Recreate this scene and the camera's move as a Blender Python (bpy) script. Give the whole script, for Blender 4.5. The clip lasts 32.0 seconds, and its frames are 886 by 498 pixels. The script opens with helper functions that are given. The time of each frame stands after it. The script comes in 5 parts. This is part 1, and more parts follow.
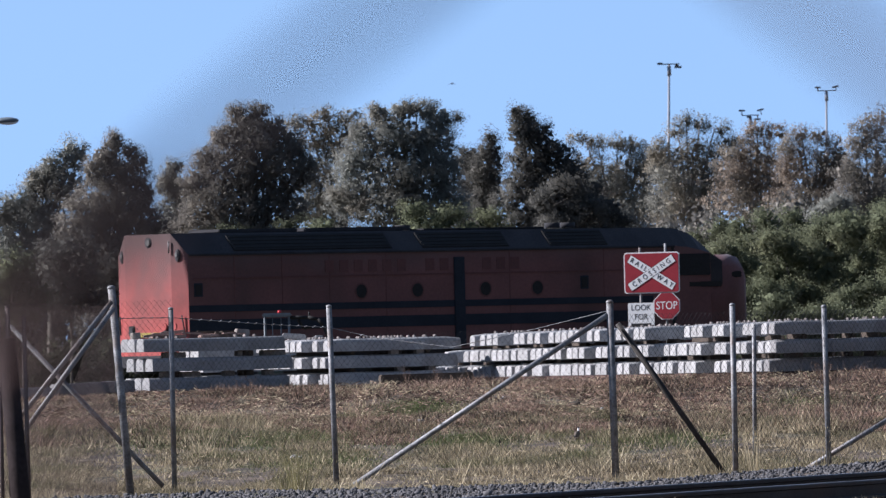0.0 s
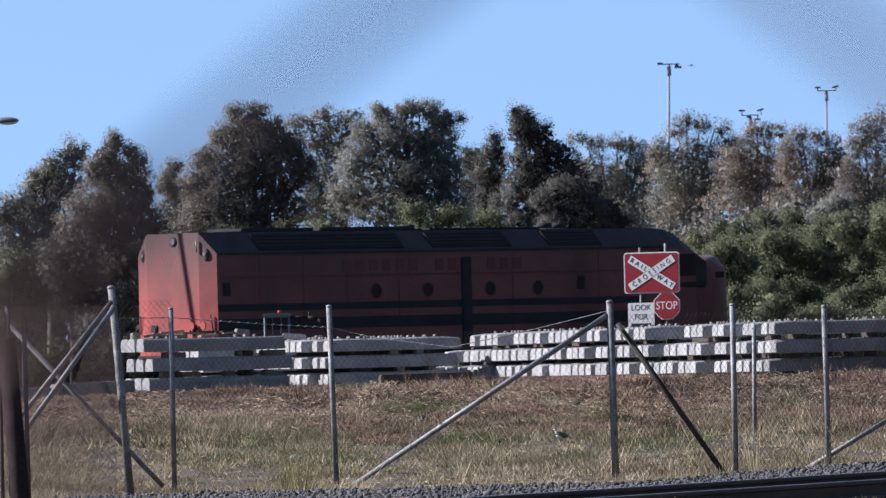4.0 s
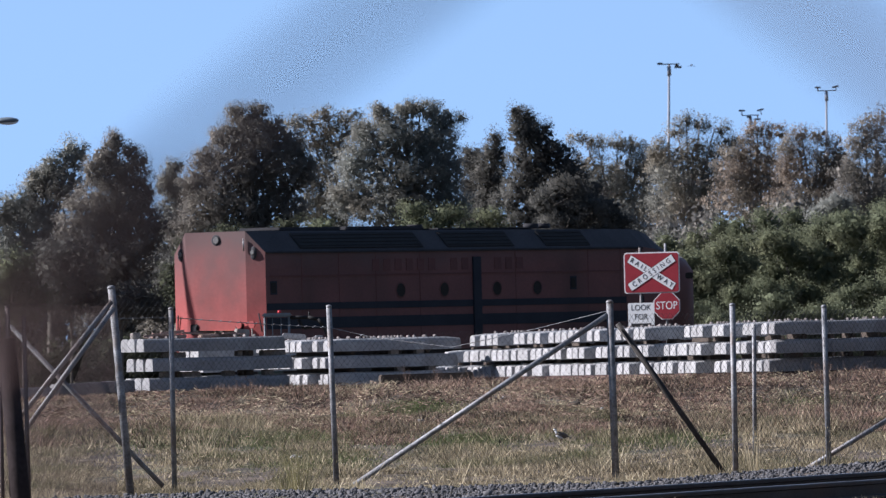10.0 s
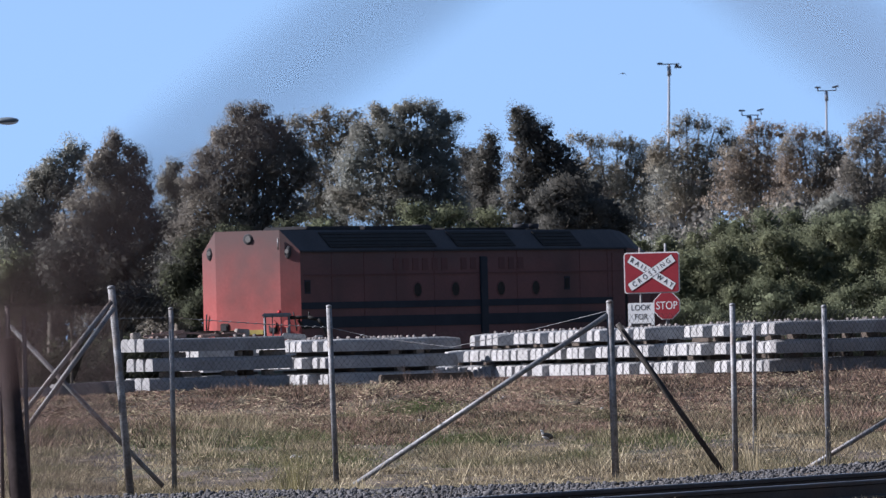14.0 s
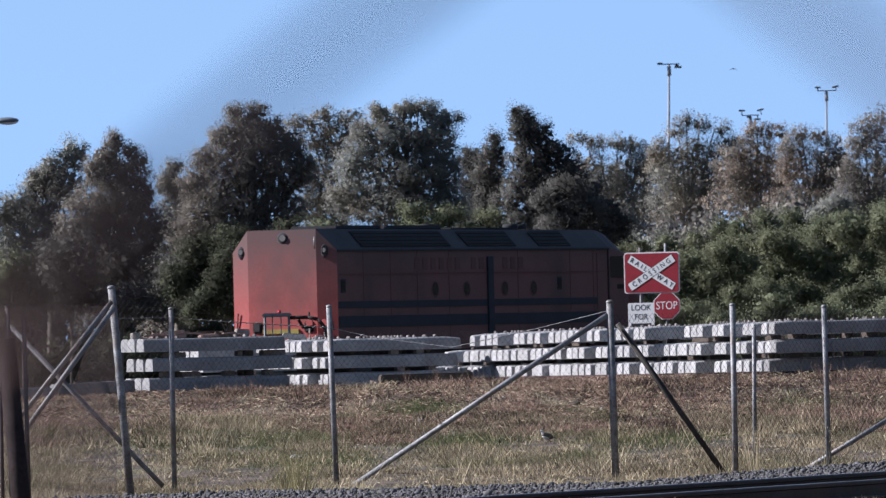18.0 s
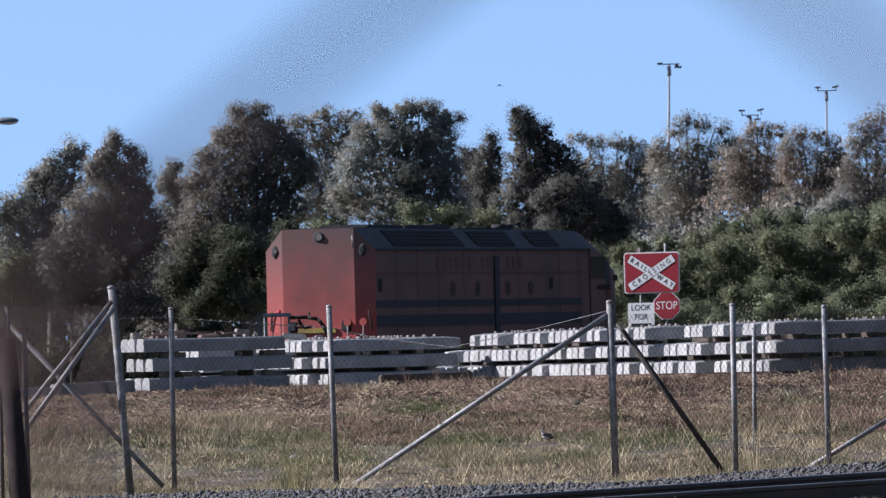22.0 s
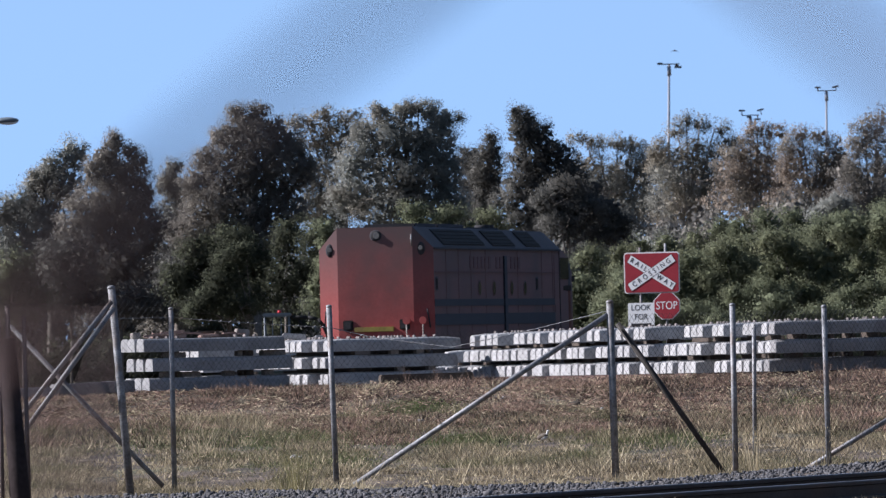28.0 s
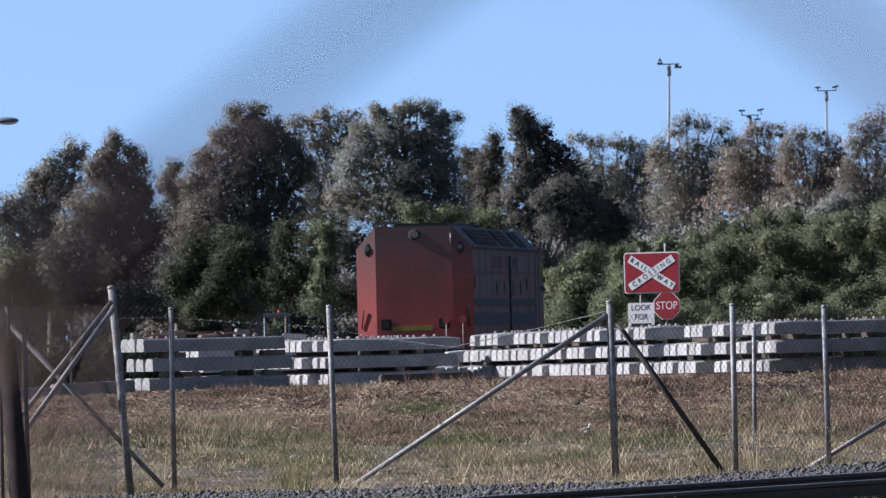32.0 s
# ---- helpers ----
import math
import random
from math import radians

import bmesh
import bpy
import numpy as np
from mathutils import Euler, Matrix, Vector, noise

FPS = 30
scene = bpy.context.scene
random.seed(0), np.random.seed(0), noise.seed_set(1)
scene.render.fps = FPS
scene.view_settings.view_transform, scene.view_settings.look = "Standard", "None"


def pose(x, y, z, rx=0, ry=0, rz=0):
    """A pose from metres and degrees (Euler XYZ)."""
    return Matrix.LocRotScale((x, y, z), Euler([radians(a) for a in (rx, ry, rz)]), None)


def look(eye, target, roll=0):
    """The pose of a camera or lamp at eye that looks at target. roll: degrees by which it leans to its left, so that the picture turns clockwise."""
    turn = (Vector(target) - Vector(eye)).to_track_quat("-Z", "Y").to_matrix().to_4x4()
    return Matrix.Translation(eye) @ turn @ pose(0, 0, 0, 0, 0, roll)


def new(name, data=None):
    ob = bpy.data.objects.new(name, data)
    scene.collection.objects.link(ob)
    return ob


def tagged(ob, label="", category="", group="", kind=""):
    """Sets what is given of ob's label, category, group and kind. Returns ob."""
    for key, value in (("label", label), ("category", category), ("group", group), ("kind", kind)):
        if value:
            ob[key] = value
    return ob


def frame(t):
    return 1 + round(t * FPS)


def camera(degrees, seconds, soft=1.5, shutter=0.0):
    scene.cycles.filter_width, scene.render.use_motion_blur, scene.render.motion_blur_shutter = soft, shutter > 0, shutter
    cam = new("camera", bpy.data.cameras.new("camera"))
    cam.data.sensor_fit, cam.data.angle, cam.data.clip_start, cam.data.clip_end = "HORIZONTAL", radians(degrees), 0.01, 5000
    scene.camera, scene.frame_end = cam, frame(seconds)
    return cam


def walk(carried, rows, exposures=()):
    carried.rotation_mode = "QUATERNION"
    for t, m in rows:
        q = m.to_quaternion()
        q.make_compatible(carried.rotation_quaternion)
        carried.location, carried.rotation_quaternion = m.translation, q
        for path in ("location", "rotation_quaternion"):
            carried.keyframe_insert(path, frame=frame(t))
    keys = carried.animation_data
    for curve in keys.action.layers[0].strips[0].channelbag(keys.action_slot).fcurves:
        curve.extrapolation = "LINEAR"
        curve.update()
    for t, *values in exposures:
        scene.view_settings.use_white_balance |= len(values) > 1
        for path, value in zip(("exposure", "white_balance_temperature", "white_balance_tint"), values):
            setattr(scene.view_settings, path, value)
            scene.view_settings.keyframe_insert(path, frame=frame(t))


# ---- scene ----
cam = camera(5.0, 32.0, soft=1.2)
cam.data.dof.use_dof = True
cam.data.dof.focus_distance = 120.0
cam.data.dof.aperture_fstop = 16.0
EYE = (0.0, 0.0, 1.353)
VIEW = look(EYE, (0.222, 1000.0, 10.283), -1.426)
walk(cam, [(0.0, VIEW), (32.0, VIEW)], exposures=[(0.0, 0.62, 6200, 18), (32.0, 0.62, 6200, 18)])

# ---- world and sun ----
SUN_EL, SUN_AZ = radians(33), radians(-85.5)
world = bpy.data.worlds.new("sky")
scene.world = world
world.use_nodes = True
wn, wl = world.node_tree.nodes, world.node_tree.links
sky = wn.new("ShaderNodeTexSky")
sky.sky_type = "NISHITA"
sky.sun_disc = False
sky.sun_elevation = SUN_EL
sky.sun_rotation = SUN_AZ % (2 * math.pi)
sky.air_density, sky.dust_density, sky.ozone_density = 1.0, 0.0, 2.25
coord = wn.new("ShaderNodeTexCoord")
lift = wn.new("ShaderNodeVectorMath")
lift.operation = "ADD"
lift.inputs[1].default_value = (0, 0, 0.34)
wl.new(coord.outputs["Generated"], lift.inputs[0])
wl.new(lift.outputs[0], sky.inputs["Vector"])
# a clear winter sky: palest low down, deeper overhead
axes = wn.new("ShaderNodeSeparateXYZ")
wl.new(coord.outputs["Generated"], axes.inputs[0])
fall = wn.new("ShaderNodeMapRange")
fall.interpolation_type = "SMOOTHSTEP"
fall.inputs["From Min"].default_value, fall.inputs["From Max"].default_value = 0.02, 0.16
wl.new(axes.outputs["Z"], fall.inputs["Value"])
tone = wn.new("ShaderNodeMix")
tone.data_type = "RGBA"
tone.inputs[6].default_value = (0.955, 0.955, 0.875, 1)
tone.inputs[7].default_value = (0.58, 0.54, 0.465, 1)
wl.new(fall.outputs[0], tone.inputs[0])
deep = wn.new("ShaderNodeVectorMath")
deep.operation = "MULTIPLY"
wl.new(sky.outputs[0], deep.inputs[0])
wl.new(tone.outputs[2], deep.inputs[1])
wl.new(deep.outputs[0], wn["Background"].inputs["Color"])
wn["Background"].inputs["Strength"].default_value = 0.182
sun_data = bpy.data.lights.new("sun", "SUN")
sun_data.energy, sun_data.angle, sun_data.color = 5.0, radians(0.55), (1.0, 0.98, 0.945)
sun = new("sun", sun_data)
SUN_DIR = Vector((math.sin(SUN_AZ) * math.cos(SUN_EL), math.cos(SUN_AZ) * math.cos(SUN_EL), math.sin(SUN_EL)))
sun.matrix_world = look(SUN_DIR * 60 + Vector((0, 230, 0)), (0, 230, 0))


# ---- materials ----
def material(name, low, high, rough=0.8, metal=0.0, scale=4.0, fine=40.0, bump=0.2, stain=None, amount=0.35, vary=0.0, through_light=0.0, island=False, gloss=0.5, soot=None, spread_at=(0.33, 0.67)):
    """Two scales of noise between two colours, an optional stain colour, bump, and a spread from piece to piece."""
    m = bpy.data.materials.new(name)
    m.use_nodes = True
    n, l = m.node_tree.nodes, m.node_tree.links
    b = n["Principled BSDF"]
    b.inputs["Roughness"].default_value = rough
    b.inputs["Metallic"].default_value = metal
    b.inputs["Specular IOR Level"].default_value = gloss
    tc = n.new("ShaderNodeTexCoord")
    big = n.new("ShaderNodeTexNoise")
    big.inputs["Scale"].default_value = scale
    big.inputs["Detail"].default_value = 5
    small = n.new("ShaderNodeTexNoise")
    small.inputs["Scale"].default_value = fine
    small.inputs["Detail"].default_value = 3
    for t in (big, small):
        l.new(tc.outputs["Object"], t.inputs["Vector"])
    add = n.new("ShaderNodeMath")
    add.operation = "MULTIPLY_ADD"
    add.inputs[1].default_value = 0.5
    l.new(small.outputs["Fac"], add.inputs[0])
    half = n.new("ShaderNodeMath")
    half.operation = "MULTIPLY"
    half.inputs[1].default_value = 0.5
    l.new(big.outputs["Fac"], half.inputs[0])
    l.new(half.outputs[0], add.inputs[2])
    ramp = n.new("ShaderNodeValToRGB")
    ramp.color_ramp.elements[0].position, ramp.color_ramp.elements[1].position = spread_at
    ramp.color_ramp.elements[0].color, ramp.color_ramp.elements[1].color = (*low, 1), (*high, 1)
    l.new(add.outputs[0], ramp.inputs[0])
    colour = ramp.outputs[0]
    if stain:
        spot = n.new("ShaderNodeTexNoise")
        spot.inputs["Scale"].default_value = scale * 0.37
        spot.inputs["Detail"].default_value = 8
        l.new(tc.outputs["Object"], spot.inputs["Vector"])
        cut = n.new("ShaderNodeMapRange")
        cut.inputs["From Min"].default_value, cut.inputs["From Max"].default_value = 0.48, 0.68
        cut.inputs["To Max"].default_value = amount
        l.new(spot.outputs["Fac"], cut.inputs["Value"])
        mix = n.new("ShaderNodeMix")
        mix.data_type = "RGBA"
        mix.inputs[7].default_value = (*stain, 1)
        l.new(cut.outputs[0], mix.inputs[0])
        l.new(colour, mix.inputs[6])
        colour = mix.outputs[2]
    if soot:
        # grime that thickens between two heights, broken up by noise
        axes = n.new("ShaderNodeSeparateXYZ")
        l.new(tc.outputs["Object"], axes.inputs[0])
        ragged = n.new("ShaderNodeMath")
        ragged.operation = "MULTIPLY_ADD"
        ragged.inputs[1].default_value = 0.9
        l.new(big.outputs["Fac"], ragged.inputs[0])
        l.new(axes.outputs["Z"], ragged.inputs[2])
        grade = n.new("ShaderNodeMapRange")
        grade.inputs["From Min"].default_value, grade.inputs["From Max"].default_value = soot[0], soot[1]
        grade.inputs["To Max"].default_value = soot[2]
        l.new(ragged.outputs[0], grade.inputs["Value"])
        cover = n.new("ShaderNodeMix")
        cover.data_type = "RGBA"
        cover.inputs[7].default_value = (0.11, 0.095, 0.095, 1)
        l.new(grade.outputs[0], cover.inputs[0])
        l.new(colour, cover.inputs[6])
        colour = cover.outputs[2]
    if vary:
        hsv = n.new("ShaderNodeHueSaturation")
        if island:
            pick = n.new("ShaderNodeNewGeometry").outputs["Random Per Island"]
        else:
            pick = n.new("ShaderNodeObjectInfo").outputs["Random"]
        spread = n.new("ShaderNodeMapRange")
        spread.inputs["To Min"].default_value, spread.inputs["To Max"].default_value = 1 - vary, 1 + vary
        l.new(pick, spread.inputs["Value"])
        l.new(spread.outputs[0], hsv.inputs["Value"])
        l.new(colour, hsv.inputs["Color"])
        colour = hsv.outputs[0]
    l.new(colour, b.inputs["Base Color"])
    if bump:
        bp = n.new("ShaderNodeBump")
        bp.inputs["Strength"].default_value = bump
        bp.inputs["Distance"].default_value = 0.02
        l.new(add.outputs[0], bp.inputs["Height"])
        l.new(bp.outputs[0], b.inputs["Normal"])
    if through_light:
        tr = n.new("ShaderNodeBsdfTranslucent")
        l.new(colour, tr.inputs["Color"])
        ms = n.new("ShaderNodeMixShader")
        ms.inputs[0].default_value = through_light
        l.new(b.outputs[0], ms.inputs[1])
        l.new(tr.outputs[0], ms.inputs[2])
        l.new(ms.outputs[0], n["Material Output"].inputs["Surface"])
    return m


CONCRETE = material("sleeper_concrete", (0.280, 0.280, 0.284), (0.490, 0.490, 0.494), 0.9, 0, 3, 22, 0.4, (0.20, 0.18, 0.165), 0.75, 0.16)
OLD_CONCRETE = material("weathered_sleeper_concrete", (0.205, 0.206, 0.210), (0.370, 0.372, 0.378), 0.9, 0, 3, 30, 0.3, (0.24, 0.225, 0.21), 0.5, 0.12)
# darker copy of the sleeper concrete, with the long faces' shade mixed in
SHADE_CONCRETE = material("shade_dark_sleeper_concrete", (0.185, 0.180, 0.182), (0.340, 0.335, 0.338), 0.9, 0, 3, 22, 0.4, (0.15, 0.13, 0.125), 0.7, 0.12)
GALV = material("galvanised_steel", (0.105, 0.108, 0.116), (0.380, 0.390, 0.405), 0.6, 0.25, 9, 45, 0.35, (0.16, 0.115, 0.09), 0.8, 0.1)
DARK_PIPE = material("dark_weathered_pipe", (0.030, 0.026, 0.024), (0.075, 0.066, 0.060), 0.7, 0.2, 6, 60, 0.2)
WIRE = material("fence_wire", (0.022, 0.023, 0.026), (0.055, 0.057, 0.062), 0.85, 0.0, 8, 50, 0, gloss=0.2)
NEAR_WIRE = material("dull_near_wire", (0.080, 0.065, 0.062), (0.130, 0.106, 0.102), 0.95, 0.0, 8, 50, 0, gloss=0.05)
RUST_WIRE = material("rusty_fence_wire", (0.095, 0.070, 0.067), (0.180, 0.132, 0.124), 0.85, 0, 8, 50, 0)
NEAR_POST = material("dark_dull_post", (0.022, 0.017, 0.017), (0.048, 0.038, 0.038), 0.95, 0, 6, 40, 0.2, gloss=0.1)
RUSTY_PIPE = material("rusty_fence_pipe", (0.085, 0.066, 0.064), (0.190, 0.150, 0.145), 0.8, 0.1, 6, 50, 0.3)
MAST = material("pale_painted_steel", (0.200, 0.214, 0.242), (0.310, 0.325, 0.352), 0.5, 0.1, 3, 30, 0.05)
TWIST = material("rusty_twisted_wire", (0.16, 0.10, 0.095), (0.30, 0.19, 0.175), 0.85, 0, 8, 50, 0)
RUST = material("rusty_steel", (0.060, 0.034, 0.030), (0.130, 0.072, 0.060), 0.9, 0.1, 5, 60, 0.4)
OLD_RUST = material("dull_cast_fastening", (0.10, 0.085, 0.080), (0.34, 0.31, 0.30), 0.9, 0, 5, 60, 0.2, None, 0, 0.5)
RAIL_STEEL = material("rail_steel", (0.035, 0.035, 0.042), (0.08, 0.075, 0.08), 0.55, 0.5, 3, 40, 0.2, (0.12, 0.07, 0.05), 0.4)
RAIL_TOP = material("worn_rail_head", (0.30, 0.31, 0.34), (0.45, 0.46, 0.50), 0.35, 0.8, 3, 40, 0.05)
TIMBER = material("weathered_timber", (0.050, 0.038, 0.030), (0.115, 0.088, 0.068), 0.9, 0, 3, 30, 0.5)
PALE_TIMBER = material("pale_timber", (0.170, 0.152, 0.138), (0.360, 0.330, 0.300), 0.85, 0, 3, 30, 0.3, None, 0, 0.2)
BRICKY = material("reddish_rubble", (0.200, 0.128, 0.108), (0.370, 0.265, 0.225), 0.9, 0, 4, 30, 0.5, None, 0, 0.2)
STONE = material("ballast_stone", (0.042, 0.042, 0.047), (0.135, 0.132, 0.136), 0.9, 0, 6, 40, 0.5, None, 0, 0.45, 0, True)
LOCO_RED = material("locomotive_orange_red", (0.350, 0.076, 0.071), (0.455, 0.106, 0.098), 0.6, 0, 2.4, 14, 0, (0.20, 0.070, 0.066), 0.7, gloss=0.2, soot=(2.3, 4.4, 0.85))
# darker copy of the end red: side shade mixed into the paint, plus grime
LOCO_SHADED_RED = material("locomotive_grimy_shaded_red", (0.142, 0.066, 0.063), (0.225, 0.096, 0.090), 0.6, 0, 0.8, 14, 0.06, (0.07, 0.045, 0.042), 0.8, gloss=0.25, soot=(3.6, 4.4, 0.7))
LOCO_BLACK = material("locomotive_roof_black", (0.024, 0.024, 0.027), (0.058, 0.056, 0.060), 0.8, 0, 1.5, 20, 0.1, gloss=0.15)
LOCO_NAVY = material("locomotive_navy_band", (0.014, 0.020, 0.030), (0.03, 0.038, 0.052), 0.65, 0, 1.5, 20, 0.05, gloss=0.15)
LOCO_FADED = material("locomotive_grimy_red", (0.105, 0.052, 0.050), (0.175, 0.078, 0.072), 0.7, 0, 1.5, 20, 0.05, gloss=0.15)
LOCO_GRILLE = material("grille_black", (0.006, 0.006, 0.007), (0.02, 0.02, 0.02), 0.8, 0, 2, 30, 0.1)
YELLOW = material("yellow_paint", (0.22, 0.17, 0.035), (0.36, 0.29, 0.06), 0.6, 0, 3, 30, 0.1, (0.2, 0.12, 0.06), 0.6)
GLASS_DARK = material("dark_window_glass", (0.015, 0.018, 0.022), (0.03, 0.034, 0.04), 0.25, 0, 2, 20, 0, gloss=0.3)
LENS = material("lamp_lens", (0.12, 0.12, 0.12), (0.24, 0.235, 0.23), 0.2, 0, 2, 20, 0)
SIGN_RED = material("sign_red", (0.26, 0.016, 0.028), (0.34, 0.026, 0.040), 0.45, 0, 4, 30, 0.02)
SIGN_WHITE = material("sign_white", (0.70, 0.72, 0.74), (0.84, 0.85, 0.86), 0.5, 0, 4, 30, 0.02)
SIGN_BLACK = material("sign_black", (0.015, 0.015, 0.018), (0.03, 0.03, 0.035), 0.5, 0, 4, 30, 0)
MACHINE = material("machine_dark_green", (0.03, 0.055, 0.05), (0.06, 0.09, 0.08), 0.6, 0, 4, 30, 0.1)
RED_LENS = material("red_beacon_lens", (0.55, 0.02, 0.03), (0.75, 0.04, 0.05), 0.2, 0, 4, 30, 0)
BARK = material("grey_bark", (0.10, 0.085, 0.07), (0.24, 0.21, 0.18), 0.9, 0, 2.5, 25, 0.6)
BARK_PALE = material("pale_bark", (0.16, 0.145, 0.13), (0.34, 0.31, 0.28), 0.9, 0, 2.5, 25, 0.5)
LEAF_GREY = material("grey_green_leaves", (0.225, 0.235, 0.212), (0.430, 0.440, 0.402), 0.55, 0, 1.5, 6, 0, (0.25, 0.205, 0.15), 0.6, 0.08, 0.70, True, gloss=0.10)
LEAF_DARK = material("dark_green_leaves", (0.094, 0.095, 0.088), (0.210, 0.207, 0.188), 0.6, 0, 1.5, 6, 0, (0.16, 0.145, 0.12), 0.5, 0.08, 0.70, True, gloss=0.10)
LEAF_OLIVE = material("olive_leaves", (0.190, 0.176, 0.155), (0.385, 0.36, 0.32), 0.65, 0, 1.5, 6, 0, (0.20, 0.19, 0.15), 0.5, 0.08, 0.70, True, gloss=0.10)
LEAF_PALE = material("pale_olive_leaves", (0.175, 0.172, 0.148), (0.325, 0.318, 0.275), 0.65, 0, 0.8, 6, 0, None, 0, 0.08, 0.70, True, gloss=0.10)
LEAF_DEEP = material("deep_green_leaves", (0.046, 0.052, 0.036), (0.118, 0.128, 0.086), 0.6, 0, 0.8, 6, 0, None, 0, 0.08, 0.70, True, gloss=0.10)
# haze of distance is mixed into the next two leaf colours
LEAF_FAR = material("hazy_far_leaves", (0.200, 0.198, 0.172), (0.340, 0.336, 0.294), 0.65, 0, 1.5, 6, 0, (0.37, 0.29, 0.19), 0.75, 0.07, 0.75, True, gloss=0.1)
LEAF_FAR_BROWN = material("hazy_far_brown_leaves", (0.215, 0.176, 0.140), (0.355, 0.296, 0.240), 0.65, 0, 1.5, 6, 0, (0.31, 0.31, 0.26), 0.75, 0.07, 0.75, True, gloss=0.1)
CANOPY_PAINT = material("dull_canopy_paint", (0.10, 0.125, 0.145), (0.20, 0.235, 0.26), 0.5, 0, 3, 30, 0.1)
LEAF_GREEN = material("fresh_green_leaves", (0.120, 0.138, 0.088), (0.245, 0.268, 0.170), 0.6, 0, 1.5, 6, 0, (0.20, 0.18, 0.10), 0.45, 0.08, 0.70, True, gloss=0.10)
GRASS = material("dry_grass_blades", (0.130, 0.106, 0.066), (0.48, 0.395, 0.262), 0.8, 0, 0.9, 6, 0, (0.115, 0.135, 0.050), 0.8, 0.7, 0.3, True, spread_at=(0.43, 0.58))
GREEN_GRASS = material("short_green_grass", (0.056, 0.072, 0.025), (0.155, 0.186, 0.072), 0.8, 0, 0.9, 6, 0, None, 0, 0.5, 0.3, True)
MULCH = material("brown_dead_grass", (0.100, 0.062, 0.047), (0.400, 0.275, 0.208), 0.9, 0, 0.9, 5, 0, None, 0, 0.75, 0.2, True, spread_at=(0.43, 0.58))
STEM = material("dry_stems", (0.40, 0.33, 0.21), (0.66, 0.56, 0.38), 0.8, 0, 2, 9, 0, None, 0, 0.3, 0.2, True)
OLIVE_STEM = material("yellowish_green_stalks", (0.20, 0.18, 0.085), (0.40, 0.36, 0.19), 0.8, 0, 2, 9, 0, None, 0, 0.3, 0.3, True)
EARTH = material("dry_grassy_earth", (0.046, 0.035, 0.026), (0.150, 0.114, 0.084), 0.95, 0, 0.8, 6, 0.5, (0.11, 0.12, 0.045), 0.6, spread_at=(0.43, 0.58))
FEATHER_BROWN = material("brown_feathers", (0.09, 0.072, 0.055), (0.19, 0.155, 0.12), 0.8, 0, 9, 60, 0)
FEATHER_WHITE = material("white_feathers", (0.70, 0.69, 0.66), (0.82, 0.81, 0.79), 0.8, 0, 9, 60, 0)
FEATHER_BLACK = material("black_feathers", (0.012, 0.012, 0.014), (0.03, 0.03, 0.035), 0.7, 0, 9, 60, 0)


# bluish sheen stands in for haze over the locomotive's dark paint
for hazed in (LOCO_SHADED_RED, LOCO_NAVY, LOCO_FADED, LOCO_BLACK):
    coat = hazed.node_tree.nodes["Principled BSDF"]
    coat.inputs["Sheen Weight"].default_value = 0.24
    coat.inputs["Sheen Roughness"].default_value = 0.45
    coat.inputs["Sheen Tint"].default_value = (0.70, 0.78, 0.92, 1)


# ---- mesh helpers ----
def box(bm, sx, sy, sz, at=(0, 0, 0), turn=None, bevel=0.0):
    """A box centred at a point, with its edges bevelled."""
    tmp = bmesh.new()
    bmesh.ops.create_cube(tmp, size=1, matrix=Matrix.Diagonal((sx, sy, sz, 1)))
    if bevel:
        bmesh.ops.bevel(tmp, geom=list(tmp.edges), offset=bevel, segments=2, affect="EDGES")
    join(bm, tmp, Matrix.Translation(at) @ (turn or Matrix()))
    return bm


def join(bm, tmp, m):
    made = {v: bm.verts.new(m @ v.co) for v in tmp.verts}
    for f in tmp.faces:
        g = bm.faces.new([made[v] for v in f.verts])
        g.smooth = f.smooth
    tmp.free()


def tube(bm, a, b, r, r2=None, seg=12, caps=True):
    """A round bar from a to b."""
    a, b = Vector(a), Vector(b)
    m = Matrix.Translation(a) @ (b - a).to_track_quat("Z", "Y").to_matrix().to_4x4()
    r2 = r if r2 is None else r2
    length = (b - a).length
    rings = []
    for z, q in ((0, r), (length, r2)):
        rings.append([bm.verts.new(m @ Vector((q * math.cos(i * math.tau / seg), q * math.sin(i * math.tau / seg), z))) for i in range(seg)])
    for i in range(seg):
        f = bm.faces.new((rings[0][i], rings[0][(i + 1) % seg], rings[1][(i + 1) % seg], rings[1][i]))
        f.smooth = seg > 6
    if caps:
        bm.faces.new(rings[0][::-1])
        bm.faces.new(rings[1])
    return bm


def loft(bm, rings, caps=True, smooth=False):
    """Faces between rings of points that have the same count."""
    vs = [[bm.verts.new(p) for p in ring] for ring in rings]
    n = len(vs[0])
    for a, b in zip(vs, vs[1:]):
        for i in range(n):
            f = bm.faces.new((a[i], a[(i + 1) % n], b[(i + 1) % n], b[i]))
            f.smooth = smooth
    if caps:
        bm.faces.new(vs[0][::-1])
        bm.faces.new(vs[-1])
    return bm


def egg(bm, rx, ry, rz, at=(0, 0, 0), turn=None, seg=14):
    tmp = bmesh.new()
    bmesh.ops.create_uvsphere(tmp, u_segments=seg, v_segments=max(6, seg // 2 + 2), radius=1, matrix=Matrix.Diagonal((rx, ry, rz, 1)))
    for f in tmp.faces:
        f.smooth = True
    join(bm, tmp, Matrix.Translation(at) @ (turn or Matrix()))
    return bm


